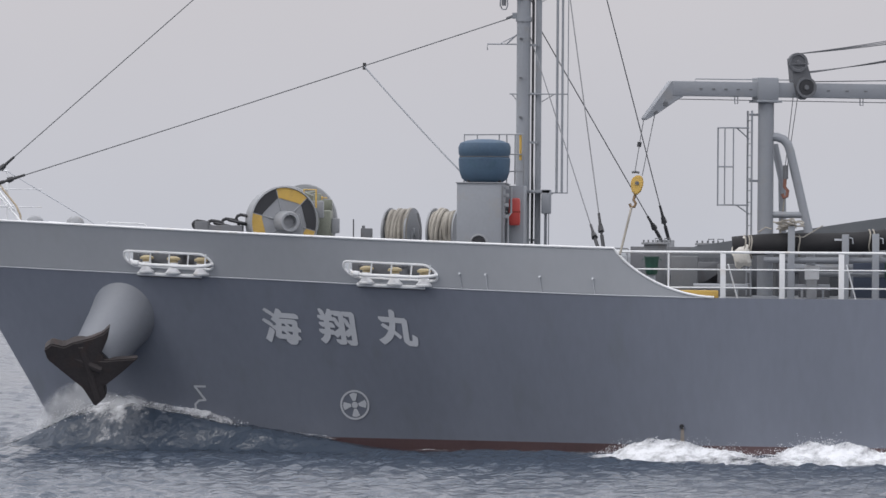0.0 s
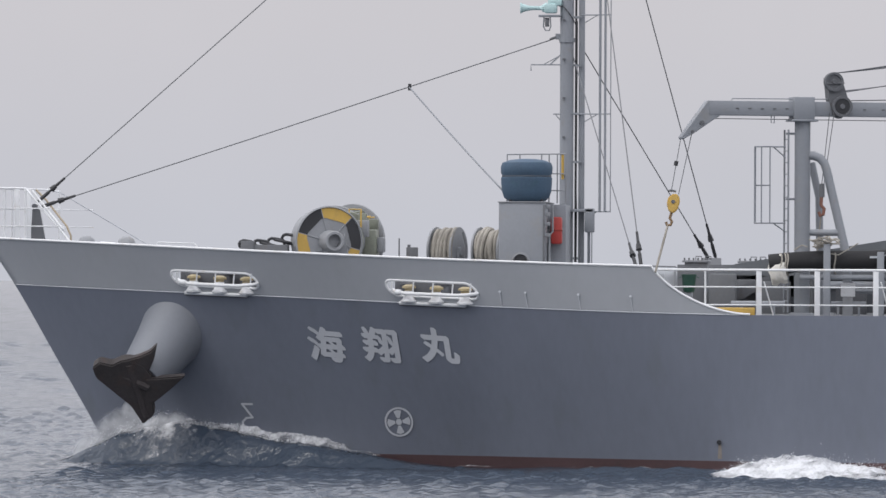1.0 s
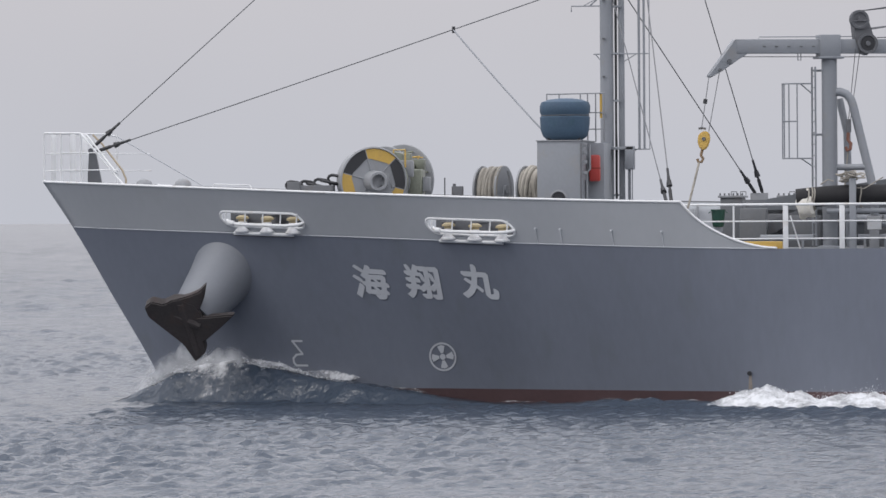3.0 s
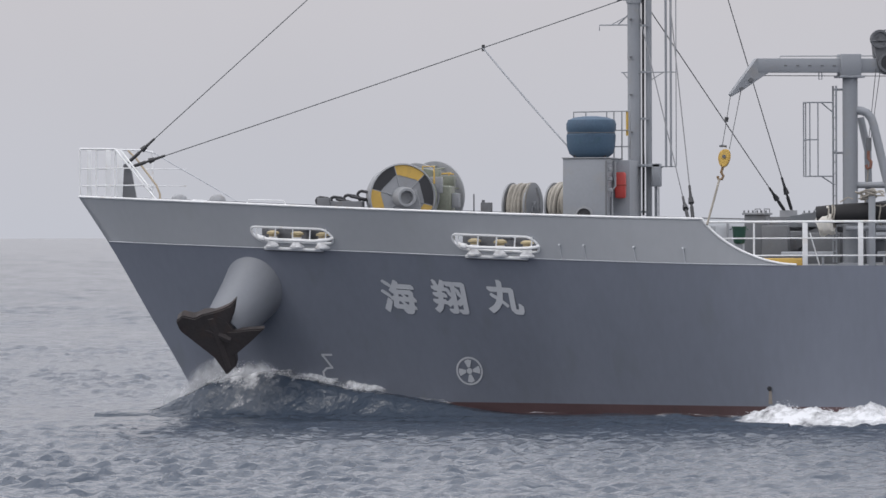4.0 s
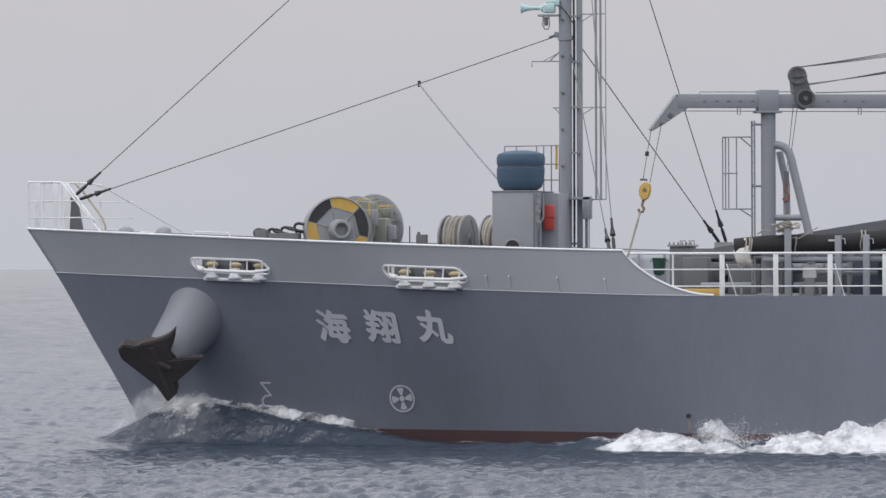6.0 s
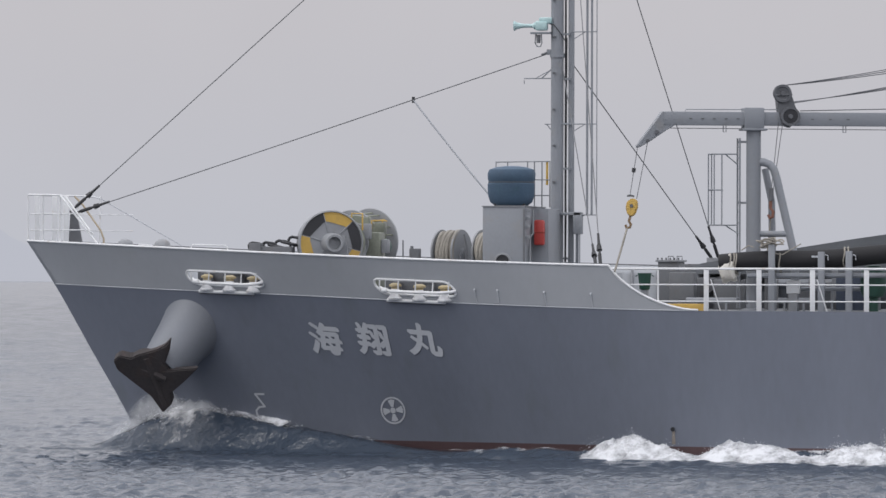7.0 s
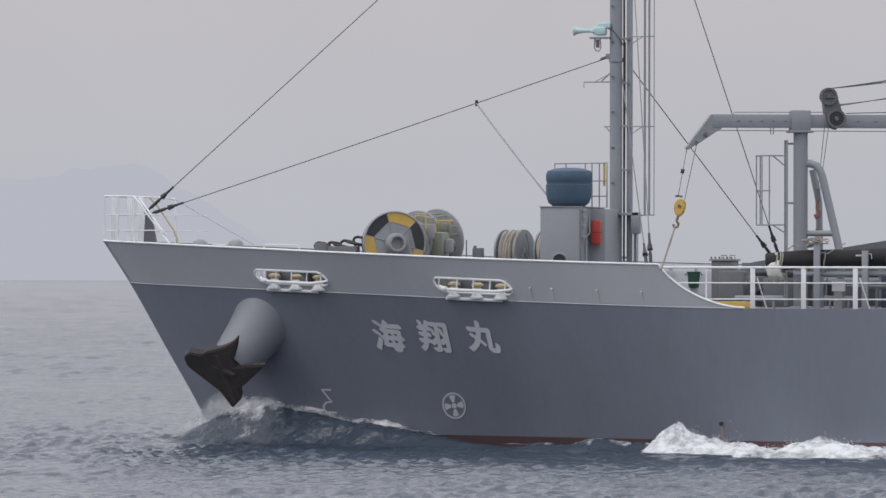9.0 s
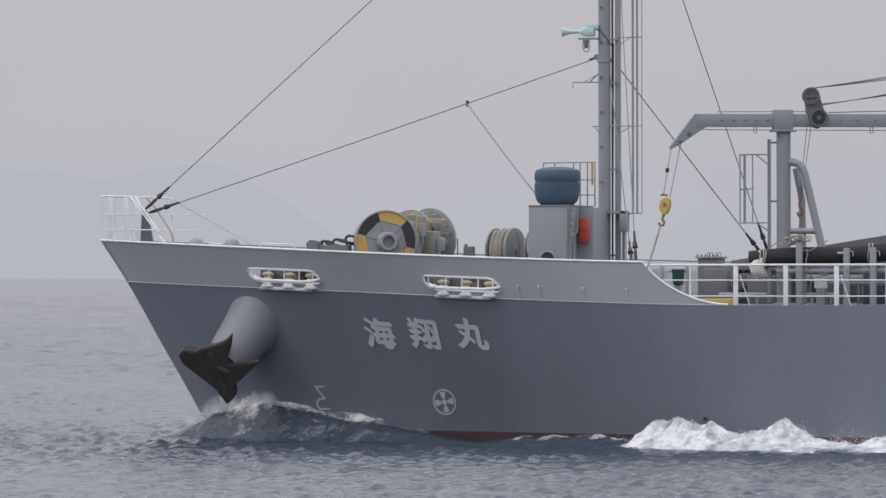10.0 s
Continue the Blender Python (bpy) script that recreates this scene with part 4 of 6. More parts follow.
# air horn with its valve body
hm = Matrix.Translation((15.25, -0.16, 12.34)) @ Matrix.Rotation(radians(-90), 4, "Y")
horn = part("ship_horn", lathe(B(), [(0.055, 0.0), (0.055, 0.35), (0.075, 0.5), (0.11, 0.62), (0.15, 0.68), (0.145, 0.69), (0.06, 0.55), (0.0, 0.5)], hm, 24), MINT, mast, "pale green air horn")
part("valve_body", box(box(B(), (15.2, -0.3, 12.2), (15.55, -0.02, 12.46), 0.05), (15.3, -0.24, 12.4), (15.68, -0.06, 12.58), 0.04), MINT, mast)
part("valve_body", rod(B(), (15.12, -0.16, 12.3), (15.3, -0.16, 12.42), 0.09, 10), MINT, mast)
part("horn_bracket", box(B(), (15.05, -0.25, 12.1), (15.65, -0.05, 12.16), 0.01), MAST_GREY, mast)
part("deck_light", bent(B(), [(15.2, -0.15, 12.1), (15.18, -0.15, 11.85), (15.24, -0.15, 11.74), (15.34, -0.15, 11.74), (15.38, -0.15, 11.85), (15.36, -0.15, 12.1)], 0.02, 6), MAST_GREY, mast)
part("deck_light", rod(B(), (15.28, -0.15, 12.08), (15.28, -0.15, 11.84), 0.06, 10), DARK_GREY, mast)
part("horn_hose", bent(B(), [(15.6, -0.18, 12.4), (15.75, -0.24, 12.36), (15.95, -0.2, 12.1), (16.05, -0.05, 11.9)], 0.014, 5), BLACK, mast)

mast.location = (0.04, -0.3, 0)

# shrouds to both sides, and the flag halyard
port_foot, star_foot = Vector((18.16, -7.28, 5.3)), Vector((19.55, 6.5, 5.62))
rigging = part("rigging_plate", box(B(), (18.05, -7.36, 5.0), (18.28, -7.2, 5.34), 0.01), BULWARK_GREY, SHIP)
far_plate = part("rigging_plate", box(B(), (19.3, 6.4, 4.1), (19.8, 6.6, 5.65), 0.01), DECK_GREY, SHIP)
for foot, plate, dx in ((port_foot, rigging, 0.06), (star_foot, far_plate, 0.1)):
    for top_z, d in ((11.2, -dx), (19.9, dx)):
        a, b = foot + Vector((d, 0, 0)), Vector((16.3 if top_z < 15 and foot.y > 0 else MAST_X + 0.15, -0.1, top_z))
        part("shroud", wire(a, b, 0.016), STEEL, plate)
        turnbuckle(plate, a, b, 1.1)
for dy in (-0.03, 0.03):
    part("halyard", wire((11.55, 0.1 + dy, 10.2), (14.25, -2.5 + dy, 7.4), 0.02, 0.03), MAST_GREY, mast)
part("halyard_block", rod(B(), (11.55, 0.1, 10.3), (11.55, 0.1, 10.12), 0.045, 8), BLACK, mast)

# ---- guard rail aft of the bulwark ----


def side_point(x, z):
    p = on_shell(x, 4.12)
    return Vector((x, p.y + 0.06, z))


rail = part("guard_rail", bent(B(), [side_point(18.44 + 0.5 * k, 5.3) for k in range(52)], 0.032, 8), WHITE, SHIP, "white ship's guard rail along the deck edge")
for z, x0 in ((4.86, 18.85), (4.4, 19.55)):
    part("rail_bar", bent(B(), [side_point(x0 + 0.5 * k, z) for k in range(50)], 0.019, 6), WHITE, rail)
part("thin_post", rod(B(), side_point(19.88, 4.1), side_point(19.88, 5.3), 0.026, 8), WHITE, rail)
for k in range(15):
    p = side_point(21.29 + 1.5 * k, 0)
    part("flat_post", box(B(), (p.x - 0.09, p.y - 0.012, 4.08), (p.x + 0.05, p.y + 0.012, 5.3), 0.004), WHITE, rail)
    part("post_web", box(B(), (p.x - 0.03, p.y, 4.08), (p.x - 0.018, p.y + 0.09, 5.28), 0.003), WHITE, rail)
for x in (21.5, 24.5, 27.5):
    part("rail_brace", rod(B(), side_point(x - 0.1, 5.0), side_point(x + 0.05, 4.08) + Vector((0.1, 0.3, 0)), 0.02, 6), WHITE, rail)

# ---- deck crane ----
CY = -6.0
bm = B()
lathe(bm, [(0.205, 4.05), (0.205, 9.2)], Matrix.Translation((22.33, CY, 0)), 28)
crane = part("deck_crane", bm, MAST_GREY, SHIP, "grey fixed deck crane with a long jib")
part("base_flange", lathe(B(), [(0.4, 4.05), (0.4, 4.15), (0.26, 4.2)], Matrix.Translation((22.33, CY, 0)), 24), MAST_GREY, crane)
part("head_box", box(B(), (22.03, CY - 0.25, 9.22), (22.58, CY + 0.25, 9.8), 0.02), MAST_GREY, crane)
part("head_flange", box(B(), (21.97, CY - 0.3, 9.16), (22.66, CY + 0.3, 9.22), 0.01), MAST_GREY, crane)
part("jib", box(B(), (19.8, CY - 0.16, 9.3), (27.3, CY + 0.16, 9.68), 0.015), MAST_GREY, crane)
nose = prism(B(), [(-0.02, 0.0), (0.3, 0.0), (0.3, -0.4), (0.1, -0.52), (-0.35, -0.83), (-0.68, -1.02), (-0.72, -0.96), (-0.4, -0.52)], 0.3, Matrix.Translation((19.78, CY, 9.68)))
bmesh.ops.bevel(nose, geom=nose.edges[:], offset=0.012, segments=1, affect="EDGES")
part("jib_nose", nose, MAST_GREY, crane)
part("jib_pin", rod(rod(B(), (19.6, CY - 0.19, 9.1), (19.6, CY + 0.19, 9.1), 0.06, 10), (19.35, CY - 0.18, 8.86), (19.35, CY + 0.18, 8.86), 0.05, 10), DARK_GREY, crane)
for k in range(5):
    part("lug", box(B(), (20.5 + 0.33 * k, CY - 0.175, 9.47), (20.58 + 0.33 * k, CY - 0.16, 9.5)), DARK_GREY, crane)
for k in range(3):
    part("lug", box(B(), (23.9 + 0.5 * k, CY - 0.175, 9.47), (23.98 + 0.5 * k, CY - 0.16, 9.5)), DARK_GREY, crane)
part("pipe_run", bent(B(), [(20.4, CY - 0.1, 9.68), (20.42, CY - 0.1, 9.74), (23.0, CY - 0.1, 9.75)], 0.014, 6), MAST_GREY, crane)
part("pipe_run", bent(B(), [(23.6, CY - 0.1, 9.72), (27.3, CY - 0.1, 9.82)], 0.014, 6), STEEL, crane)
part("hoist_wire", wire((19.5, CY, 9.22), (27.3, CY, 9.2), 0.01), STEEL, crane)
for x in (21.5, 24.85):
    part("eye", bent(B(), [(x - 0.04, CY - 0.1, 9.3), (x - 0.04, CY - 0.1, 9.12), (x + 0.04, CY - 0.1, 9.12), (x + 0.04, CY - 0.1, 9.3)], 0.014, 6), MAST_GREY, crane)
# sheave block on the jib
sheave = part("sheave_block", prism(B(), [(-0.18, 0.75), (0.12, 0.82), (0.25, 0.6), (0.38, 0.2), (0.4, -0.1), (0.2, -0.3), (-0.02, -0.22), (-0.12, 0.2)], 0.34, Matrix.Translation((23.1, CY - 0.05, 9.55))), DARK_GREY, crane, "weathered twin sheave block")
for x, z, r in ((23.08, 10.2, 0.25), (23.3, 9.56, 0.27)):
    m = Matrix.Translation((x, CY - 0.24, z)) @ across
    part("sheave", lathe(B(), [(0.05, -0.08), (r, -0.08), (r, -0.03), (r - 0.05, 0.0), (r, 0.03), (r, 0.07), (r - 0.06, 0.07), (r - 0.08, 0.04), (0.07, 0.03), (0.06, 0.1), (0.0, 0.1)], m, 28), DARK_GREY, sheave)
part("sheave_core", lathe(B(), [(0.19, 0.045), (0.19, 0.06), (0.08, 0.06)], Matrix.Translation((23.3, CY - 0.24, 9.56)) @ across, 24), BLACK, sheave)
part("block_pin", rod(B(), (22.82, CY - 0.3, 10.14), (23.35, CY - 0.3, 10.17), 0.02, 6), DARK_GREY, sheave)
for k in range(3):
    part("luffing_wire", wire((23.15, CY - 0.1 + 0.1 * k, 10.43), (26.9, CY - 0.1 + 0.1 * k, 11.06 - 0.07 * k), 0.013, 0.03), STEEL, crane)
    part("luffing_wire", wire((23.3, CY - 0.1 + 0.1 * k, 9.92 + 0.02 * k), (26.9, CY - 0.1 + 0.1 * k, 10.58 - 0.05 * k), 0.013, 0.03), STEEL, crane)
# crane's aft column with the light on top
bm = box(B(), (27.0, CY - 0.35, 4.05), (27.6, CY + 0.35, 10.3), 0.03)
column = part("aft_column", bm, MAST_GREY, crane)
part("gusset", prism(B(), [(-0.35, 0.5), (0.3, 0.5), (0.3, -0.4), (0.0, 0.0), (-0.3, 0.35)], 0.3, Matrix.Translation((26.8, CY, 9.95))), MAST_GREY, crane)
for x in (26.55, 26.72):
    part("light_post", rod(B(), (x, CY, 10.3), (x, CY, 11.9), 0.05, 10), MAST_GREY, crane)
for z in (10.75, 11.3, 11.92):
    part("light_rail", rod(B(), (26.4, CY, z), (27.2, CY, z), 0.018, 6), MAST_GREY, crane)
part("flood_light", box(box(B(), (26.5, CY - 0.15, 12.1), (26.8, CY + 0.15, 12.4), 0.05), (26.6, CY - 0.05, 11.9), (26.66, CY + 0.05, 12.1)), MINT, crane, "pale green floodlight")
# bent brace tube behind the post
brace = part("brace_tube", bent(B(), [(22.45, CY, 8.28), (22.62, CY, 8.28), (22.78, CY, 8.22), (22.9, CY, 8.08), (22.96, CY, 7.9), (23.15, CY, 7.1), (23.42, CY, 5.95), (23.5, CY, 5.5), (23.5, CY, 4.1)], 0.115, 14), MAST_GREY, crane)
part("brace_bar", rod(B(), (22.4, CY, 6.28), (23.35, CY, 6.28), 0.085, 12), MAST_GREY, crane)
part("brace_tube", bent(B(), [(22.55, CY + 0.8, 8.1), (22.75, CY + 0.7, 7.2), (22.82, CY + 0.6, 4.1)], 0.1, 12), MAST_GREY, crane)
# ladder with its cage
ladder = part("ladder", rod(rod(B(), (21.97, CY - 0.2, 4.2), (21.97, CY - 0.2, 8.95), 0.026, 8), (21.86, CY + 0.12, 4.2), (21.86, CY + 0.12, 8.95), 0.026, 8), MAST_GREY, crane)
for k in range(15):
    part("rung", rod(B(), (21.97, CY - 0.2, 4.5 + 0.3 * k), (21.86, CY + 0.12, 4.5 + 0.3 * k), 0.014, 6), MAST_GREY, ladder)
for z in (5.3, 7.15, 8.85):
    part("bracket", rod(B(), (21.9, CY, z), (22.2, CY, z), 0.03, 6), MAST_GREY, ladder)
for x, y in ((21.1, CY - 0.3), (21.1, CY + 0.35), (21.28, CY - 0.42), (21.5, CY - 0.45)):
    part("cage_bar", rod(B(), (x, y, 6.52), (x, y, 8.5), 0.02, 6), MAST_GREY, ladder)
for z in (6.52, 7.5, 8.5):
    x1 = 21.9 if z != 7.5 else 21.5
    part("cage_hoop", bent(B(), [(x1, CY - 0.3, z), (21.5, CY - 0.45, z), (21.28, CY - 0.42, z), (21.1, CY - 0.3, z), (21.1, CY + 0.35, z)], 0.02, 6), MAST_GREY, ladder)
for z, dz in ((8.5, -0.28), (6.52, -0.22)):
    part("cage_brace", rod(B(), (21.58, CY - 0.35, z), (21.9, CY - 0.2, z + dz), 0.018, 6), MAST_GREY, ladder)
# second hook under the sheave block
for dx in (-0.03, 0.09):
    part("fall_wire", wire((23.06 + dx, CY, 9.4), (22.82 + dx * 0.4, CY, 7.3), 0.011), STEEL, crane)
part("fall_wire", wire((22.82, CY, 6.75), (22.7, CY, 5.6), 0.02), ROPE, crane)
part("hook", bent(B(), [(22.84, CY - 0.1, 7.35), (22.82, CY - 0.1, 7.0), (22.9, CY - 0.1, 6.9), (22.88, CY - 0.1, 6.75), (22.8, CY - 0.1, 6.72), (22.76, CY - 0.1, 6.82)], 0.045, 8), material("rusty_orange_hook", (0.19, 0.085, 0.06), 0.6, grain=0.3), crane, "rusty red hook")
part("fall_block", rod(B(), (22.84, CY - 0.1, 7.55), (22.84, CY - 0.1, 7.2), 0.07, 8), DARK_GREY, crane)

# the jib is slewed outboard at its nose
slewed = Matrix.Translation((22.33, CY, 0)) @ Matrix.Rotation(radians(19.4), 4, "Z") @ Matrix.Diagonal((1.02, 1, 1, 1)) @ Matrix.Translation((-22.33, -CY, 0))
for ob in list(crane.children) + list(sheave.children):
    if ob.name.split(".")[0] in ("head_box", "head_flange", "jib", "jib_nose", "jib_pin", "lug", "pipe_run", "hoist_wire", "eye", "sheave_block", "sheave", "sheave_core", "block_pin",
                                 "luffing_wire", "aft_column", "gusset", "light_post", "light_rail", "flood_light"):
        ob.data.transform(slewed)

# ---- suction pipe lying on its cradles ----
pipe_pts = [(21.5 + 0.25 * k, -6.85, 5.44 + 0.014 * k + 0.03 * math.sin(k * 0.4)) for k in range(27)]
pipe = part("suction_hose", bent(B(), pipe_pts, 0.27, 20), RUBBER, SHIP, "black rubber suction hose lashed on cradles")
cv = lathe(B(), [(0.0, -0.2), (0.12, -0.22), (0.24, -0.16), (0.29, -0.02), (0.27, 0.08), (0.31, 0.16), (0.28, 0.24)], Matrix.Translation((21.7, -6.86, 5.36)) @ Matrix.Rotation(radians(80), 4, "Y"), 24)
for v in cv.verts:
    v.co.z = 5.3 + (v.co.z - 5.36) * 1.35
    v.co.x = 21.7 + (v.co.x - 21.7) * 0.95
    v.co += 0.06 * Vector((noise.noise(v.co * 5), noise.noise(v.co * 5 + Vector((9, 0, 0))), noise.noise(v.co * 5 + Vector((0, 9, 0)))))
part("end_cover", cv, CANVAS, pipe, "tied white canvas cover")
for x, y in ((21.82, 5.44), (21.92, 5.45), (21.98, 5.45), (23.05, 5.5), (23.2, 5.5), (25.0, 5.62), (25.1, 5.62)):
    pts = [(x + 0.02 * math.sin(3 * a), -6.85 + 0.29 * math.cos(a), y + 0.29 * math.sin(a)) for a in [2 * math.pi * k / 20 for k in range(20)]]
    part("lashing", bent(B(), pts, 0.022, 6, closed=True), ROPE, pipe)
for x, top in ((23.0, 5.98), (24.38, 5.78), (25.15, 5.8), (26.3, 5.95), (27.0, 5.95)):
    part("cradle_post", box(B(), (x - 0.09, -7.28, 4.1), (x + 0.09, -7.12, top), 0.012), MAST_GREY, pipe)
rng = random.Random(7)
bm = B()
for k in range(7):
    c = Vector((22.98 + rng.uniform(-0.3, 0.25), -7.05 + rng.uniform(-0.15, 0.15), 5.98 + rng.uniform(-0.02, 0.1)))
    tilt = Matrix.Translation(c) @ Euler((rng.uniform(-0.5, 0.5), rng.uniform(-0.4, 0.4), 0)).to_matrix().to_4x4()
    pts = [tilt @ Vector((rng.uniform(0.15, 0.32) * math.cos(a), 0.2 * math.sin(a), 0.02 * math.sin(3 * a))) for a in [2 * math.pi * i / 14 for i in range(14)]]
    bent(bm, pts, 0.02, 6, closed=True)
bent(bm, [(22.5, -7.2, 5.9), (22.35, -7.2, 5.95), (22.15, -7.15, 5.82)], 0.018, 6)
bent(bm, [(22.95, -7.2, 5.75), (23.3, -7.2, 5.7), (23.8, -7.1, 6.0)], 0.015, 6)
coil = part("rope_coil", bm, ROPE, SHIP, "heap of pale rope over the cradle post")
part("side_pipe", bent(B(), [(22.3, -7.0, 5.12), (28.5, -7.0, 5.14)], 0.07, 10), MAST_GREY, SHIP)
part("label_plate", box(B(), (24.1, -7.13, 5.62), (24.3, -7.11, 5.67)), LETTER, pipe)

# sloping grey trunk behind it
bm = prism(B(), [(-0.6, -0.2), (0.2, 0.26), (4.5, 0.95), (9.0, 1.6), (9.0, 0.6), (3.0, -0.3), (0.4, -0.9), (-0.6, -0.9)], 1.6, Matrix.Translation((20.3, -2.6, 5.2)))
part("sloping_trunk", bm, material("blue_grey_trunk_paint", (0.14, 0.152, 0.165), 0.5, grain=0.1, scale=4), SHIP, "blue-grey sloping pipe trunk")
# bolted hatch trunks
TRUNK_GREY = material("dull_trunk_grey", (0.14, 0.147, 0.157), 0.55, grain=0.15, scale=5, stain=(0.12, 0.1, 0.08, 0.5))
for x0, x1, y in ((19.14, 19.74, -2.6), (20.5, 21.2, 0.8)):
    hatch = part("hatch_trunk", box(B(), (x0, y, 4.1), (x1, y + 1.2, 5.5), 0.02), TRUNK_GREY, SHIP, "grey steel trunk with a bolted lid")
    part("lid", box(B(), (x0 - 0.06, y - 0.06, 5.5), (x1 + 0.06, y + 1.26, 5.56), 0.01), DECK_GREY, hatch)
    for k in range(6):
        part("bolt", rod(B(), (x0 + (x1 - x0) * k / 5, y - 0.02, 5.56), (x0 + (x1 - x0) * k / 5, y - 0.02, 5.62), 0.025, 6), DARK_GREY, hatch)
    for x in (x0 + 0.3, x0 + 0.55):
        part("lid_handle", bent(B(), [(x, y, 5.56), (x, y, 5.66), (x + 0.15, y, 5.66), (x + 0.15, y, 5.56)], 0.014, 6), DARK_GREY, hatch)

# low machinery seen between the rails
for lo, hi, mat, name, label in (
        ((19.0, -7.2, 4.05), (19.7, -6.9, 4.42), YELLOW, "yellow_coaming", "yellow painted coaming"),
        ((19.65, -7.4, 4.05), (21.15, -7.1, 4.33), YELLOW, "yellow_coaming", "yellow painted coaming"),
        ((21.1, -5.2, 4.1), (22.0, -4.4, 5.0), TRUNK_GREY, "winch_case", "grey winch casing"),
        ((20.3, -4.4, 4.1), (21.3, -3.6, 5.05), DARK_GREY, "machinery_case", "dark machinery casing"),
        ((23.2, -5.4, 4.1), (24.0, -4.6, 4.9), DARK_GREY, "machinery_case", "dark machinery casing"),
        ((24.6, -5.6, 4.1), (25.5, -4.8, 5.1), material("dull_blue_paint", (0.05, 0.065, 0.1), 0.5, grain=0.2), "motor_case", "dull blue motor casing"),
        ((19.7, -3.4, 4.1), (20.2, -2.9, 4.75), DARK_GREY, "machinery_case", "dark machinery casing")):
    part(name, box(B(), lo, hi, 0.025), mat, SHIP, label)
for x0, x1, y, z, r in ((20.5, 21.9, -6.4, 4.42, 0.08), (23.1, 24.0, -6.6, 4.42, 0.08), (23.7, 28.0, -6.2, 4.75, 0.06), (22.5, 28.0, -3.4, 4.9, 0.12)):
    part("deck_pipe", rod(B(), (x0, y, z), (x1, y, z), r, 12), MAST_GREY, SHIP, "grey deck pipe")
    for f in (0.2, 0.8):
        part("pipe_support", box(B(), (x0 + (x1 - x0) * f - 0.03, y - 0.05, 4.1), (x0 + (x1 - x0) * f + 0.03, y + 0.05, z), 0.005), MAST_GREY, SHIP)
part("white_locker", box(B(), (23.35, -6.75, 4.62), (23.72, -6.55, 4.98), 0.02), WHITE, SHIP, "small white deck box")
part("locker_stand", box(B(), (23.4, -6.72, 4.1), (23.66, -6.58, 4.62), 0.01), DECK_GREY, SHIP)
for x in (24.3, 25.3, 26.3, 27.2, 28.2):
    part("frame_post", box(B(), (x, -4.1, 4.1), (x + 0.16, -3.9, 5.6), 0.01), DECK_GREY, SHIP)
    part("frame_brace", rod(B(), (x + 0.1, -4.5, 4.1), (x + 0.55, -4.5, 5.3), 0.09, 8), DARK_GREY, SHIP)
part("hopper_coaming", box(B(), (20.4, -3.4, 4.08), (44.0, -3.2, 5.18), 0.02), material("dark_coaming_paint", (0.085, 0.092, 0.105), 0.55, grain=0.15, scale=4), SHIP, "dark grey hopper coaming")
for k in range(12):
    part("coaming_stay", prism(B(), [(0.0, 0.0), (0.35, 0.0), (0.1, 0.9), (0.0, 0.9)], 0.04, Matrix.Translation((20.9 + 0.9 * k, -3.42, 4.1)) @ Matrix.Rotation(radians(-90), 4, "Z")), DARK_GREY, SHIP)
part("covered_motor", lathe(B(), [(0.0, 5.42), (0.2, 5.4), (0.32, 5.28), (0.36, 5.1), (0.36, 4.7), (0.3, 4.55), (0.14, 4.5), (0.14, 4.1)], Matrix.Translation((25.75, -6.5, 0)), 20), GREEN, SHIP, "motor under a dark green cover")
part("grey_cabinet", box(B(), (19.9, -5.6, 4.08), (20.6, -5.0, 5.2), 0.03), TRUNK_GREY, SHIP, "grey deck cabinet")
part("angled_chute", prism(B(), [(0.0, 0.0), (0.9, 0.35), (0.95, 0.2), (0.2, -0.3), (0.0, -0.3)], 0.5, Matrix.Translation((20.6, -4.6, 4.85))), DARK_GREY, SHIP)
for x in (22.35, 22.6, 25.45, 25.7):
    part("vertical_pipe", rod(B(), (x, -5.0, 4.08), (x, -5.0, 5.35), 0.09, 10), TRUNK_GREY, SHIP)
for x in (24.38, 25.15):
    part("post_hook", bent(B(), [(x + 0.1, -7.2, 5.7), (x + 0.18, -7.2, 5.68), (x + 0.19, -7.2, 5.55)], 0.014, 6), LETTER, pipe)
# worn dark marks on the side
for x, z, w, h in ((26.62, 2.35, 0.2, 0.05), (26.5, 2.1, 0.42, 0.07), (26.64, 2.0, 0.16, 0.06), (26.66, 1.72, 0.16, 0.1), (26.68, 1.35, 0.12, 0.22)):
    bm = B()
    bm.faces.new([bm.verts.new(on_shell(x + a * w, z + b * h, 0.012)) for a, b in ((0, 0), (1, 0), (1, 1), (0, 1))])
    part("scuff_mark", bm, DARK_GREY, SHIP, smooth=False)
# far bulwark carried on aft, its shade put into the dark grey
part("far_wall", box(B(), (18.6, 5.8, 4.08), (22.0, 5.95, 5.46), 0.01), DARK_GREY, SHIP, "bulwark of the far side, shade painted in dark grey")
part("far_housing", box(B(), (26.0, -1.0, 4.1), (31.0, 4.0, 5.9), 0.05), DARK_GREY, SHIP)
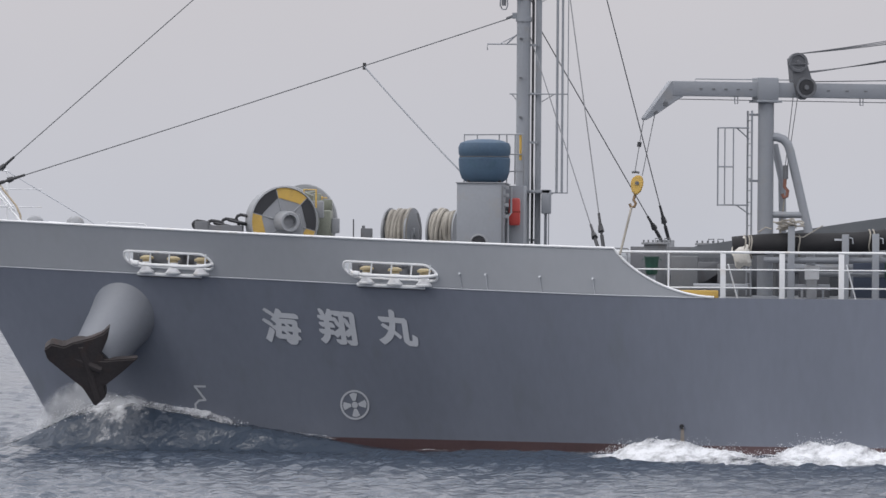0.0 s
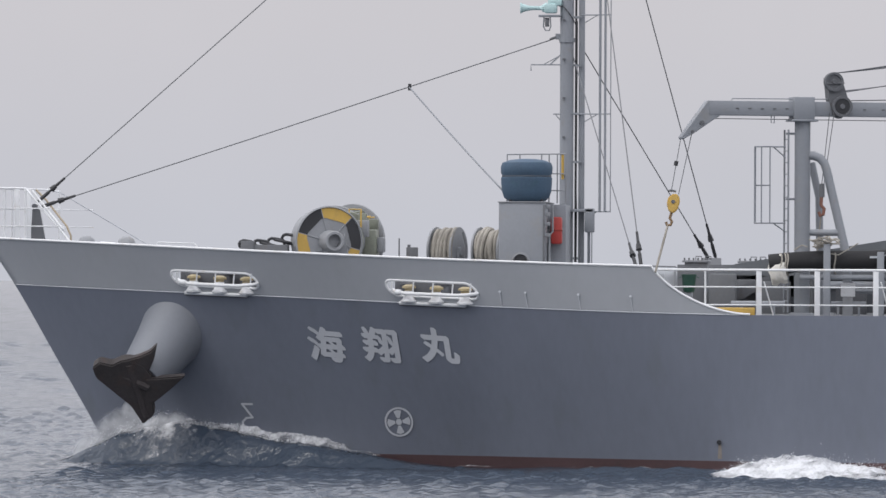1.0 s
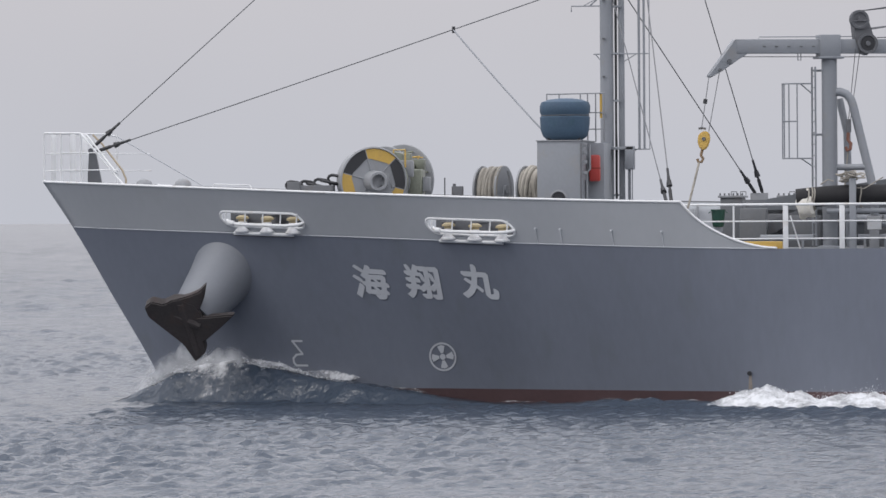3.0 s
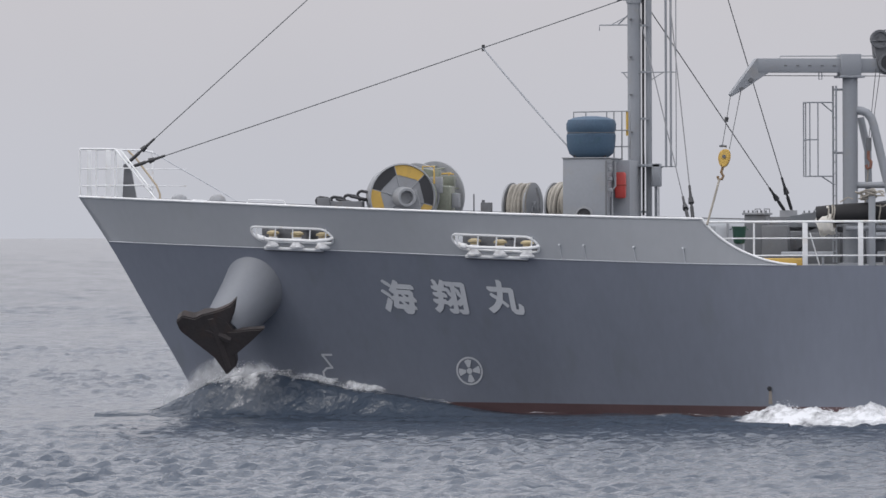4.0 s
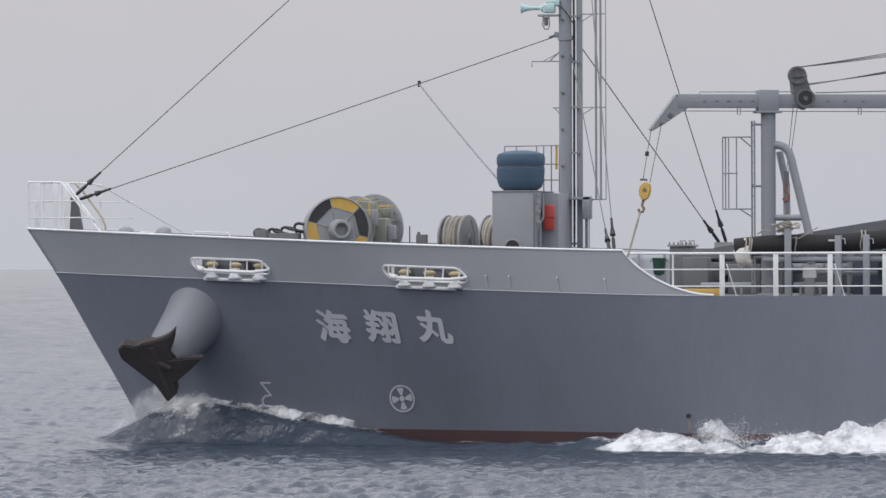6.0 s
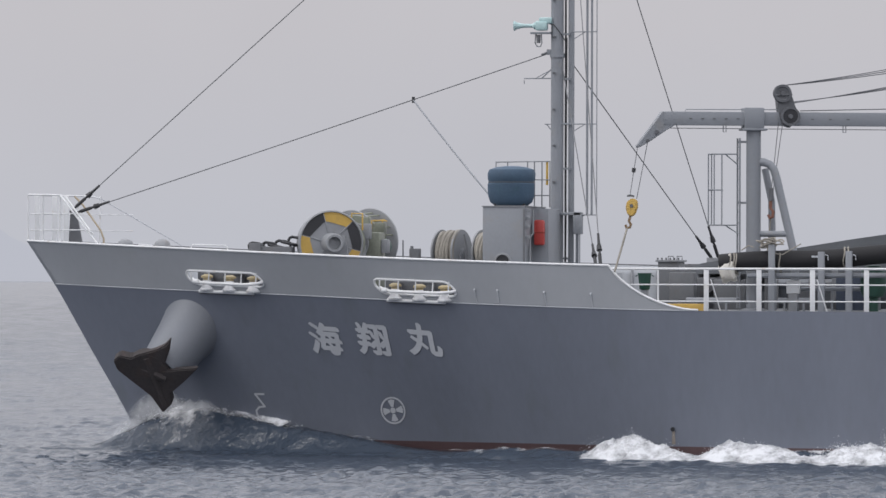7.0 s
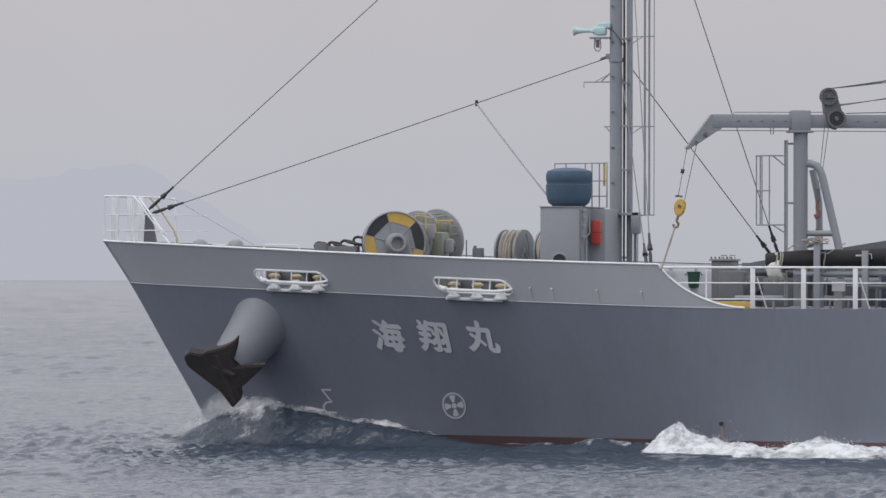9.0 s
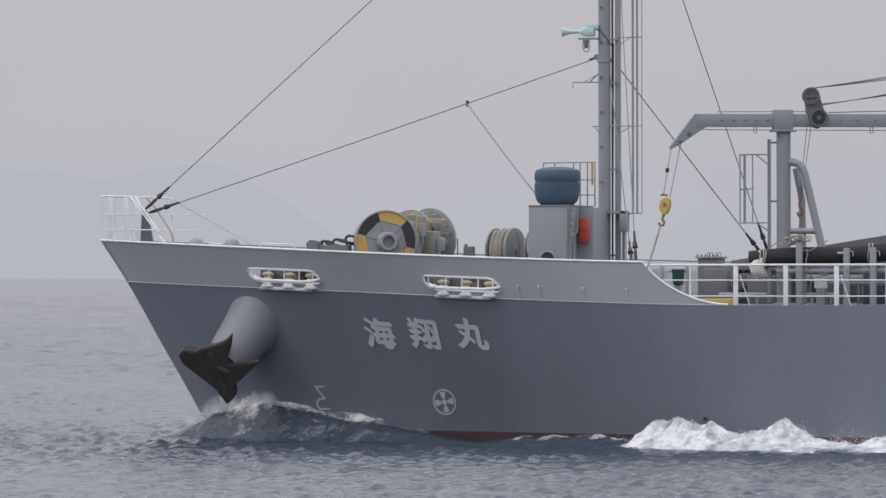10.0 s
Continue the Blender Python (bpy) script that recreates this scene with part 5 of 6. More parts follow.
# stiffeners and post on the far bulwark
for w in np.arange(14.0, 19.0, 0.75):
    p = shell(w, 5.0)
    part("bulwark_stay", box(B(), (p.x - 0.03, -p.y - 0.25, 4.1), (p.x + 0.03, -p.y - 0.03, min(5.3, crown(w))), 0.005), DECK_GREY, SHIP)
part("near_stay", box(B(), (18.66, -7.1, 4.1), (18.8, -6.9, 5.2), 0.01), BULWARK_GREY, SHIP)
for k in range(14):
    x = 22.0 + 1.5 * k
    p = on_shell(x, 4.1)
    part("far_post", rod(B(), (x, -p.y - 0.06, 4.05), (x, -p.y - 0.06, 5.28), 0.03, 6), WHITE, rail)
for z in (4.5, 4.9, 5.28):
    part("far_bar", bent(B(), [Vector((20.5 + 0.8 * k, -on_shell(20.5 + 0.8 * k, 4.1).y - 0.06, z)) for k in range(30)], 0.02, 6), WHITE, rail)

# ---- loose things that sail with the ship ----
bin_thing = empty("waste_bin")
tagged(bin_thing, "dark green plastic waste bin lashed on a stand by the rail", "bin")
body = lathe(B(), [(0.0, 0.0), (0.13, 0.0), (0.15, 0.03), (0.185, 0.42), (0.2, 0.42), (0.2, 0.46), (0.17, 0.46), (0.13, 0.1), (0.0, 0.1)], Matrix(), 20)
part("body", body, GREEN, bin_thing)
for s in (-1, 1):
    part("handle", bent(B(), [(0.2 * s, -0.05, 0.4), (0.25 * s, -0.05, 0.37), (0.25 * s, 0.05, 0.37), (0.2 * s, 0.05, 0.4)], 0.012, 6), GREEN, bin_thing)
part("bin_stand", box(B(), (19.34, -7.26, 4.08), (19.54, -7.1, 4.72), 0.01), MAST_GREY, SHIP)
MOVING.append((bin_thing, pose(19.44, -7.18, 4.72)))

ext = empty("fire_extinguisher")
tagged(ext, "red cased fire extinguisher hung on the grey locker wall", "extinguisher")
part("case", box(B(), (-0.15, -0.14, -0.36), (0.15, 0.1, 0.36), 0.06), RED_BOX, ext)
part("strap", box(B(), (-0.155, -0.145, -0.02), (0.155, 0.1, 0.02), 0.004), material("dark_red_strap", (0.25, 0.03, 0.02), 0.6), ext)
part("hook", box(B(), (-0.3, 0.0, -0.03), (-0.14, 0.04, 0.03), 0.005), DECK_GREY, ext)
MOVING.append((ext, pose(15.74, -2.75, 6.33)))

# hook block on the jib's falls: hangs and swings a little
hook = empty("hook_block")
tagged(hook, "yellow hook block hanging from the crane jib", "hook block")
HX = Vector((19.32, -7.0, 8.84))        # hangs from here
bl = prism(B(), [(-0.15, -1.72), (-0.02, -1.6), (0.12, -1.63), (0.17, -1.8), (0.13, -2.02), (0.03, -2.12), (-0.08, -2.08), (-0.16, -1.9)], 0.2, Matrix())
bmesh.ops.bevel(bl, geom=bl.edges[:], offset=0.025, segments=2, affect="EDGES")
part("block", bl, YELLOW, hook, "yellow sheave block")
part("side_pin", rod(B(), (0.0, -0.13, -1.82), (0.0, 0.13, -1.82), 0.05, 10), DARK_GREY, hook)
part("top_yoke", bent(B(), [(-0.18, 0, -1.56), (-0.1, 0, -1.53), (0.02, 0, -1.54)], 0.03, 6), DARK_GREY, hook)
part("hook", bent(B(), [(0.0, 0, -2.1), (-0.02, 0, -2.25), (0.05, 0, -2.33), (0.03, 0, -2.42), (-0.06, 0, -2.44), (-0.1, 0, -2.36)], 0.038, 8), material("brown_hook_iron", (0.2, 0.13, 0.07), 0.6, grain=0.3), hook)
part("fall_wire", wire((-0.09, 0, -0.08), (-0.1, 0, -1.58), 0.011), STEEL, hook)
part("fall_wire", wire((0.17, 0, 0.06), (0.1, 0, -1.6), 0.011), STEEL, hook)
part("stop_ball", rod(B(), (-0.1, 0, -0.76), (-0.1, 0, -0.88), 0.055, 8), BLACK, hook)
part("sling", bent(B(), [(-0.04, 0, -2.42), (-0.08, -0.2, -3.0), (-0.13, -0.5, -3.72)], 0.032, 6), ROPE, hook, "pale rope sling")


# ---- gear that stands on the ship and sails with it ----
def aboard(ob, label, category, group=""):
    """Makes gear on the deck a thing of its own."""
    ob.parent = None
    tagged(ob, label, category, group)
    MOVING.append((ob, ob.matrix_basis.copy()))


aboard(windlass, "grey anchor windlass with a yellow and black striped wheel", "windlass")
aboard(chain, "dark stud-link anchor chain running to the windlass", "chain")
aboard(anchor, "rusty dark iron anchor hauled up against its grey bolster", "anchor")
for ob in REELS:
    aboard(ob, "grey steel reel wound with pale weathered mooring rope", "rope reel", "rope reels on the fore deck")
aboard(house, "light grey steel locker at the foot of the mast", "locker")
aboard(tank, "round tank under a blue-green canvas cover on the locker", "tank")
aboard(mast, "tall grey tubular signal mast with antenna rods and a horn", "mast")
aboard(crane, "grey deck crane with a slewed jib and a caged ladder", "crane")
aboard(pipe, "black rubber suction hose lashed on grey cradles", "hose")
aboard(coil, "heap of pale rope thrown over a cradle post", "rope")


# ---- bow wave, spray and breakers ----
RISE = curve([0.6, 1.6, 2.4, 3.1, 3.8, 4.6, 5.4, 6.6, 8, 10, 12, 14, 16, 18, 21],
             [-0.15, -0.06, 0.16, 0.48, 0.8, 1.0, 1.1, 0.98, 0.72, 0.46, 0.15, 0.05, 0.1, 0.08, -0.05])


def waterline(x, z=0.3):
    w = x - STEM(z)
    return half(w, z) if w > 0 else 0.02


def wave_root(x):
    """The line along which the bow wave leans on the plating, rounded ahead of the stem."""
    return sum(waterline(x + 0.35 * k) for k in range(-5, 6)) / 11 if x < 8 else waterline(x)


def cover(ob, values, least=0.17):
    """Sets how thick the foam lies and takes away the faces that carry none."""
    ob.data.attributes.new("foam_cover", "FLOAT", "POINT").data.foreach_set("value", values)
    bm = bmesh.new()
    bm.from_mesh(ob.data)
    thick = bm.verts.layers.float["foam_cover"]
    bare = [f for f in bm.faces if max(v[thick] for v in f.verts) < least]
    bmesh.ops.delete(bm, geom=bare, context="FACES")
    bm.to_mesh(ob.data)
    bm.free()


def sheet(name, xs, ds, height, mat, parent, density=None, label=""):
    """A sheet of water beside the port side: x along the ship, d metres out from the plating."""
    bm = B()
    grid = [[bm.verts.new((x, -wave_root(x) - d, height(x, d))) for d in ds] for x in xs]
    for i in range(len(xs) - 1):
        for j in range(len(ds) - 1):
            bm.faces.new((grid[i][j], grid[i][j + 1], grid[i + 1][j + 1], grid[i + 1][j]))
    bmesh.ops.recalc_face_normals(bm, faces=bm.faces)
    if bm.faces[0].normal.z < 0:
        bmesh.ops.reverse_faces(bm, faces=bm.faces)
    ob = part(name, bm, mat, parent, label)
    if density:
        cover(ob, [density(x, d) for x in xs for d in ds])
    return ob


def bow_height(x, d):
    """A smooth hump against the plating with a steep outer face."""
    rise = RISE(x)
    shelf = 0.3 + 0.1 * max(0.0, x - 3) + 0.18 * noise.noise((x * 0.6, 0.0, 3.0))
    reach = 0.42 + 0.5 * max(0.0, rise)
    f = min(1.0, max(0.0, (d - shelf) / reach))
    front = 1 - f * f * (3 - 2 * f)
    rough = 0.09 * noise.noise((x * 0.8, d * 1.2, 3.0)) + 0.06 * noise.noise((x * 2.0, d * 3.0, 7.0)) + 0.045 * noise.noise((x * 4, d * 8, 1.0)) + 0.02 * noise.noise((x * 9, d * 18, 1.0))
    return rise * front + rough * min(1.0, 0.25 + max(0.0, rise)) - 0.05 - 0.5 * max(0.0, d - shelf - reach)


bow_wave = tagged(empty("bow_wave"), "dark smooth bow wave with white foam along its crest", "wave")
MOVING.append((bow_wave, Matrix()))
xs = [0.6 + 0.08 * k for k in range(256)]
ds = [-0.5, -0.2] + [0.05 * k for k in range(62)]
swell = sheet("swell", xs, ds, bow_height, WATER, bow_wave)
far_swell = sheet("swell", xs[:140], ds[::3], bow_height, WATER, bow_wave)
far_swell.data.vertices.foreach_set("co", [c for v in far_swell.data.vertices for c in (v.co.x, -v.co.y, v.co.z)])
far_swell.data.flip_normals()


def billow(p, seed):
    """Cauliflower relief of broken water, from 0 to about 1."""
    v, size, total = Vector(p), 1.0, 0.0
    for k in range(6):
        total += size * (1 - 1.6 * abs(noise.noise(v + Vector((seed * 7.3, k * 3.1, seed)))))
        v, size = v * 2.1, size * 0.58
    return total / 2.2


def crest_density(x, d):
    along = max(0.0, 1 - abs(x - 5.6) / 3.6)
    return 0.72 * along ** 0.5 - 0.5 * max(0.0, d - 0.25) + 0.25 * noise.noise((x * 0.9, d, 4.0)) - 0.3 * max(0.0, 4.0 - x)


xs2 = [2.6 + 0.06 * k for k in range(120)]
ds2 = [-0.3, -0.15] + [0.05 * k for k in range(24)]
sheet("crest_foam", xs2, ds2, lambda x, d: bow_height(x, max(d, 0)) + 0.03 + 0.34 * max(0.0, 1 - 1.3 * max(0.0, d)) * math.exp(-((x - 5.4) / 1.7) ** 2) * billow((x * 0.9, d * 1.6, 0.0), 3), LACE, bow_wave, crest_density)


def spray_veil(x0, x1, y_of, low, high, seed, full):
    """A thin upright curtain of spray, thickest at its foot."""
    bm = B()
    dens, cols = [], []
    n = int((x1 - x0) / 0.05)
    for i in range(n + 1):
        u = i / n
        x = x0 + (x1 - x0) * u
        tall = (high(x) - low(x)) * (0.75 + 0.45 * noise.noise((x * 1.5, seed, 1.0)) + 0.2 * noise.noise((x * 5, seed, 4.0)))
        col = []
        for j in range(18):
            v = j / 17
            z = low(x) + tall * v
            col.append(bm.verts.new((x + 0.12 * v * noise.noise((x * 2, v * 2, seed)), y_of(x, z) + 0.1 * noise.noise((x * 2.5, z * 2.5, seed)), z)))
            dens.append(full * (1 - v ** 1.8) * min(1.0, 5 * u, 5 * (1 - u)) + 0.3 * noise.noise((x * 1.1, z * 1.3, seed + 4.0)) - 0.5 * max(0.0, v - 0.85) / 0.15)
        cols.append(col)
    for a, b in zip(cols, cols[1:]):
        for j in range(17):
            bm.faces.new((a[j], b[j], b[j + 1], a[j + 1]))
    ob = part("spray_veil", bm, MIST, bow_wave)
    cover(ob, dens, 0.05)
    return ob


VEILS = [spray_veil(2.5, 6.2, lambda x, z: -waterline(x, max(0.3, z)) - 0.14, lambda x: RISE(x) - 0.2, lambda x: RISE(x) + 0.2 + 1.5 * math.exp(-((x - 3.7) / 1.0) ** 2), 2.0, 0.95),
         spray_veil(3.5, 7.2, lambda x, z: -waterline(x, max(0.3, z)) - 0.3, lambda x: RISE(x) - 0.2, lambda x: RISE(x) + 0.12 + 0.55 * math.exp(-((x - 5.4) / 1.1) ** 2), 5.0, 0.75),
         spray_veil(2.2, 4.2, lambda x, z: 0.55, lambda x: RISE(x) - 0.3, lambda x: RISE(x) + 0.2 + 0.9 * math.exp(-((x - 3.1) / 0.7) ** 2), 8.0, 0.9)]


def foam_tuft(seed, length, high):
    """A clot of foam that slides aft along the crest."""
    bm = B()
    dens, rows = [], []
    nu, nv = 56, 22
    for i in range(nu):
        u = i / (nu - 1)
        x = (u - 0.5) * length
        env = math.sin(math.pi * u) ** 0.8
        row = []
        for j in range(nv):
            v = j / (nv - 1)
            y = 0.3 - 0.9 * v
            z = high * env * math.exp(-((v - 0.3) / 0.32) ** 2) * (0.25 + 0.95 * billow((x * 1.2, y * 1.6, 0.0), seed)) - 0.55 * max(0.0, v - 0.55) - 0.04
            row.append(bm.verts.new((x, y, z)))
            dens.append(0.54 * env ** 0.6 - 0.3 * max(0.0, v - 0.5) / 0.5 + 0.16 * noise.noise((x * 2, y * 2, seed)) - 0.16 * max(0.0, z / high - 0.6))
        rows.append(row)
    for a, b in zip(rows, rows[1:]):
        for j in range(nv - 1):
            bm.faces.new((a[j], a[j + 1], b[j + 1], b[j]))
    ob = part("foam_tuft", bm, LACE, bow_wave)
    cover(ob, dens, 0.2)
    return ob


TUFTS = [(foam_tuft(k + 21, length, high), start) for k, (start, length, high) in enumerate(
    [(-1.3, 3.2, 0.36), (-0.4, 2.8, 0.45), (1.0, 2.6, 0.28), (2.1, 2.8, 0.3), (3.6, 3.0, 0.38), (4.3, 3.0, 0.45), (2.7, 2.2, 0.34), (5.4, 2.6, 0.32), (6.6, 2.6, 0.28), (7.9, 2.8, 0.3), (9.2, 2.8, 0.3)])]
# a train of small whitecaps further aft
sheet("ripple_foam", [10.0 + 0.08 * k for k in range(125)], [0.05 * k for k in range(26)],
      lambda x, d: bow_height(x, d) + 0.03 + 0.05 * billow((x, d, 0.0), 5), LACE, bow_wave, lambda x, d: 0.28 + 0.34 * noise.noise((x * 0.7, d * 0.8, 9.0)) - 0.25 * abs(d - 0.4))
# thin foam left along the plating
sheet("wake_foam", [20.0 + 0.1 * k for k in range(250)], [0.06 * k for k in range(24)],
      lambda x, d: 0.02 + min(1, (x - 20) / 2) * 0.16 * max(0.0, 1 - abs(d - 0.5) / 0.9) * billow((x * 0.8, d, 0.0), 8), LACE, bow_wave,
      lambda x, d: 0.4 + 0.2 * min(1, (x - 20) / 2) + 0.25 * noise.noise((x * 0.35, d * 0.4, 2.0)) - 0.5 * max(0, d - 0.8))

_bm = B()
bmesh.ops.create_cone(_bm, cap_ends=False, segments=4, radius1=1.0, radius2=0.0, depth=1.0, matrix=Matrix.Translation((0, 0, 0.5)))
bmesh.ops.create_cone(_bm, cap_ends=False, segments=4, radius1=0.0, radius2=1.0, depth=1.0, matrix=Matrix.Translation((0, 0, -0.5)))
bmesh.ops.remove_doubles(_bm, verts=_bm.verts, dist=0.001)
_bm.verts.index_update()
ICO_V = np.array([v.co[:] for v in _bm.verts])
ICO_F = np.array([[v.index for v in f.verts] for f in _bm.faces])
_bm.free()


def drops(name, points, sizes, parent, label=""):
    """Spray as many small drops and clots, in one mesh."""
    points, sizes = np.array(points), np.array(sizes)
    rng = np.random.default_rng(len(points))
    stretch = rng.uniform(0.6, 1.5, (len(points), 1, 3)) * sizes[:, None, None]
    verts = (points[:, None, :] + ICO_V[None] * stretch).reshape(-1, 3)
    faces = (ICO_F[None] + (np.arange(len(points)) * len(ICO_V))[:, None, None]).reshape(-1, 3)
    me = bpy.data.meshes.new(name)
    me.from_pydata(verts.tolist(), [], faces.tolist())
    me.materials.append(FOAM)
    me.polygons.foreach_set("use_smooth", [True] * len(me.polygons))
    ob = new(name, me)
    ob.parent = parent
    return tagged(ob, label, kind="stuff")


# spray thrown up at the stem and along the crest
rng = np.random.default_rng(11)
pts, sizes = [], []
for k in range(13000):
    x = 2.9 + 6.0 * rng.beta(1.6, 2.4)
    clump = 0.5 + 0.5 * noise.noise((x * 1.1, 0.0, 8.0))
    up = abs(rng.normal(0, 0.06 + 0.34 * clump * math.exp(-((x - 4.4) / 1.4) ** 2)))
    d = abs(rng.normal(0, 0.22))
    pts.append((x, -waterline(x) - 0.04 - d, bow_height(x, d) + up - 0.03))
    sizes.append(0.004 + 0.014 * rng.random() ** 3)
drops("spray", pts, sizes, bow_wave)

# breakers that peel off the side and drift aft
BREAKERS = []


def breaker(seed, length, high, wide):
    rng = np.random.default_rng(seed)
    thing = tagged(empty("breaking_wave"), "white breaking wave with flying spray beside the hull", "wave", group="breakers along the hull")
    nu, nv = 130, 34
    thin = 0.13 if length < 3 else 0.0          # short splashes are mostly spray
    bm = B()
    dens = []
    rows = []
    for i in range(nu):
        u = i / (nu - 1)
        x = u * length
        env = min(1.0, 6 * u) ** 0.7 * min(1.0, 2.5 * (1 - u)) ** 0.7 * (0.4 + 0.75 * math.exp(-((u - 0.3) / 0.2) ** 2) + 0.35 * noise.noise((u * length * 0.9, seed * 3.1, 0)))
        row = []
        for j in range(nv):
            v = j / (nv - 1)
            y = -(v - 0.1) * wide
            prof = math.exp(-((v - 0.3) / 0.24) ** 2) if v < 0.3 else math.exp(-((v - 0.3) / 0.4) ** 2)
            puff = billow((x * 0.8, y * 1.2, 0.0), seed)
            z = high * env * prof * (0.3 + 0.95 * puff) + 0.08 * puff - 1.3 * max(0.0, v - 0.72) - 0.02
            row.append(bm.verts.new((x, y, z)))
            dens.append(0.42 - thin + 0.17 * min(1, env) + 0.1 * prof - 0.3 * max(0.0, z / high - 0.7) - 0.5 * max(0.0, 0.12 - u) / 0.12 - 0.5 * max(0.0, u - 0.85) / 0.15 + 0.12 * noise.noise((x * 1.3, y * 1.5, seed)))
        rows.append(row)
    for i in range(nu - 1):
        for j in range(nv - 1):
            bm.faces.new((rows[i][j], rows[i][j + 1], rows[i + 1][j + 1], rows[i + 1][j]))
    body = part("foam_body", bm, LACE, thing)
    cover(body, dens, 0.24)
    # the dark roll of water ahead of the foam
    roll = B()
    cols = []
    crest = []
    for i in range(70):
        x = -5.2 + 0.1 * i
        hump = min(0.42, 0.62 * high) * max(0.0, math.sin(math.pi * min(1.0, (x + 5.2) / 7.5))) ** 0.7 * (0.85 + 0.4 * noise.noise((x * 0.9, seed, 3)))
        col = []
        for j in range(20):
            y = 0.3 - 0.09 * j
            fall = math.exp(-((y + 0.35) / 0.55) ** 2)
            z = hump * fall + 0.05 * noise.noise((x * 3, y * 3, seed)) - 1.1 * max(0.0, -y - 0.95) - 0.02
            col.append(roll.verts.new((x, y, z)))
            crest.append(0.62 * fall * min(1, hump * 3) - 0.18 + 0.35 * noise.noise((x * 1.7, y * 2, seed + 1)))
        cols.append(col)
    for a, b in zip(cols, cols[1:]):
        for j in range(19):
            roll.faces.new((a[j], a[j + 1], b[j + 1], b[j]))
    lace = roll.copy()
    part("rolling_water", roll, WATER, thing)
    for v in lace.verts:
        v.co.z += 0.03
    cap = part("crest_lace", lace, LACE, thing)
    cover(cap, crest, 0.26)
    pts, sizes = [], []
    for k in range(3000):
        u = rng.beta(1.6, 2.4)
        x = u * length
        clump = max(0.0, noise.noise((x * 1.6, seed * 1.7, 1)) + 0.3)
        z = high * (0.3 + 0.75 * math.exp(-((u - 0.3) / 0.2) ** 2)) * 0.8 * min(1.0, 6 * u) + abs(rng.normal(0, high * 0.4 * clump + 0.02))
        lean = rng.normal(0, 0.07) + 0.2 * (z - 0.4) * noise.noise((x, z, seed))
        pts.append((x + lean, -0.22 * wide + rng.normal(0, 0.13), z))
        sizes.append(0.004 + 0.012 * rng.random() ** 4)
    drops("spray", pts, sizes, thing)
    return thing


# seconds at which each one breaks, where its front then lies, its speed astern, length and height
for k, (start, front, speed, length, high) in enumerate([
        (-1.6, 17.5, 3.0, 6.0, 0.45), (-0.15, 17.4, 2.4, 7.5, 0.42), (0.75, 19.6, 1.8, 6.0, 0.35), (1.65, 18.3, 2.4, 6.0, 0.36), (2.55, 18.2, 2.2, 6.5, 0.42), (3.5, 18.0, 2.6, 6.5, 0.45),
        (4.2, 18.0, 2.2, 5.0, 0.42), (4.6, 17.3, 4.6, 6.0, 0.75), (5.2, 16.0, 5.6, 2.6, 0.75), (6.0, 17.8, 3.0, 6.0, 0.45), (6.65, 16.3, 4.4, 5.0, 0.6), (7.4, 17.0, 5.0, 2.6, 0.4),
        (7.7, 18.0, 2.8, 6.0, 0.4), (8.4, 16.9, 2.4, 6.0, 0.45), (8.7, 17.2, 3.6, 3.6, 0.7), (9.3, 17.4, 2.0, 6.0, 0.36), (9.75, 16.9, 3.0, 9.0, 0.66)]):
    BREAKERS.append((breaker(k + 1, length, high, 1.9), start, front, speed))


# ---- what moves ----
def level(t):
    """The sea falls away from the side as the bow lifts."""
    return 0.02 * math.sin(1.3 * t) - 0.16 * math.exp(-((t - 5.2) / 1.2) ** 2)


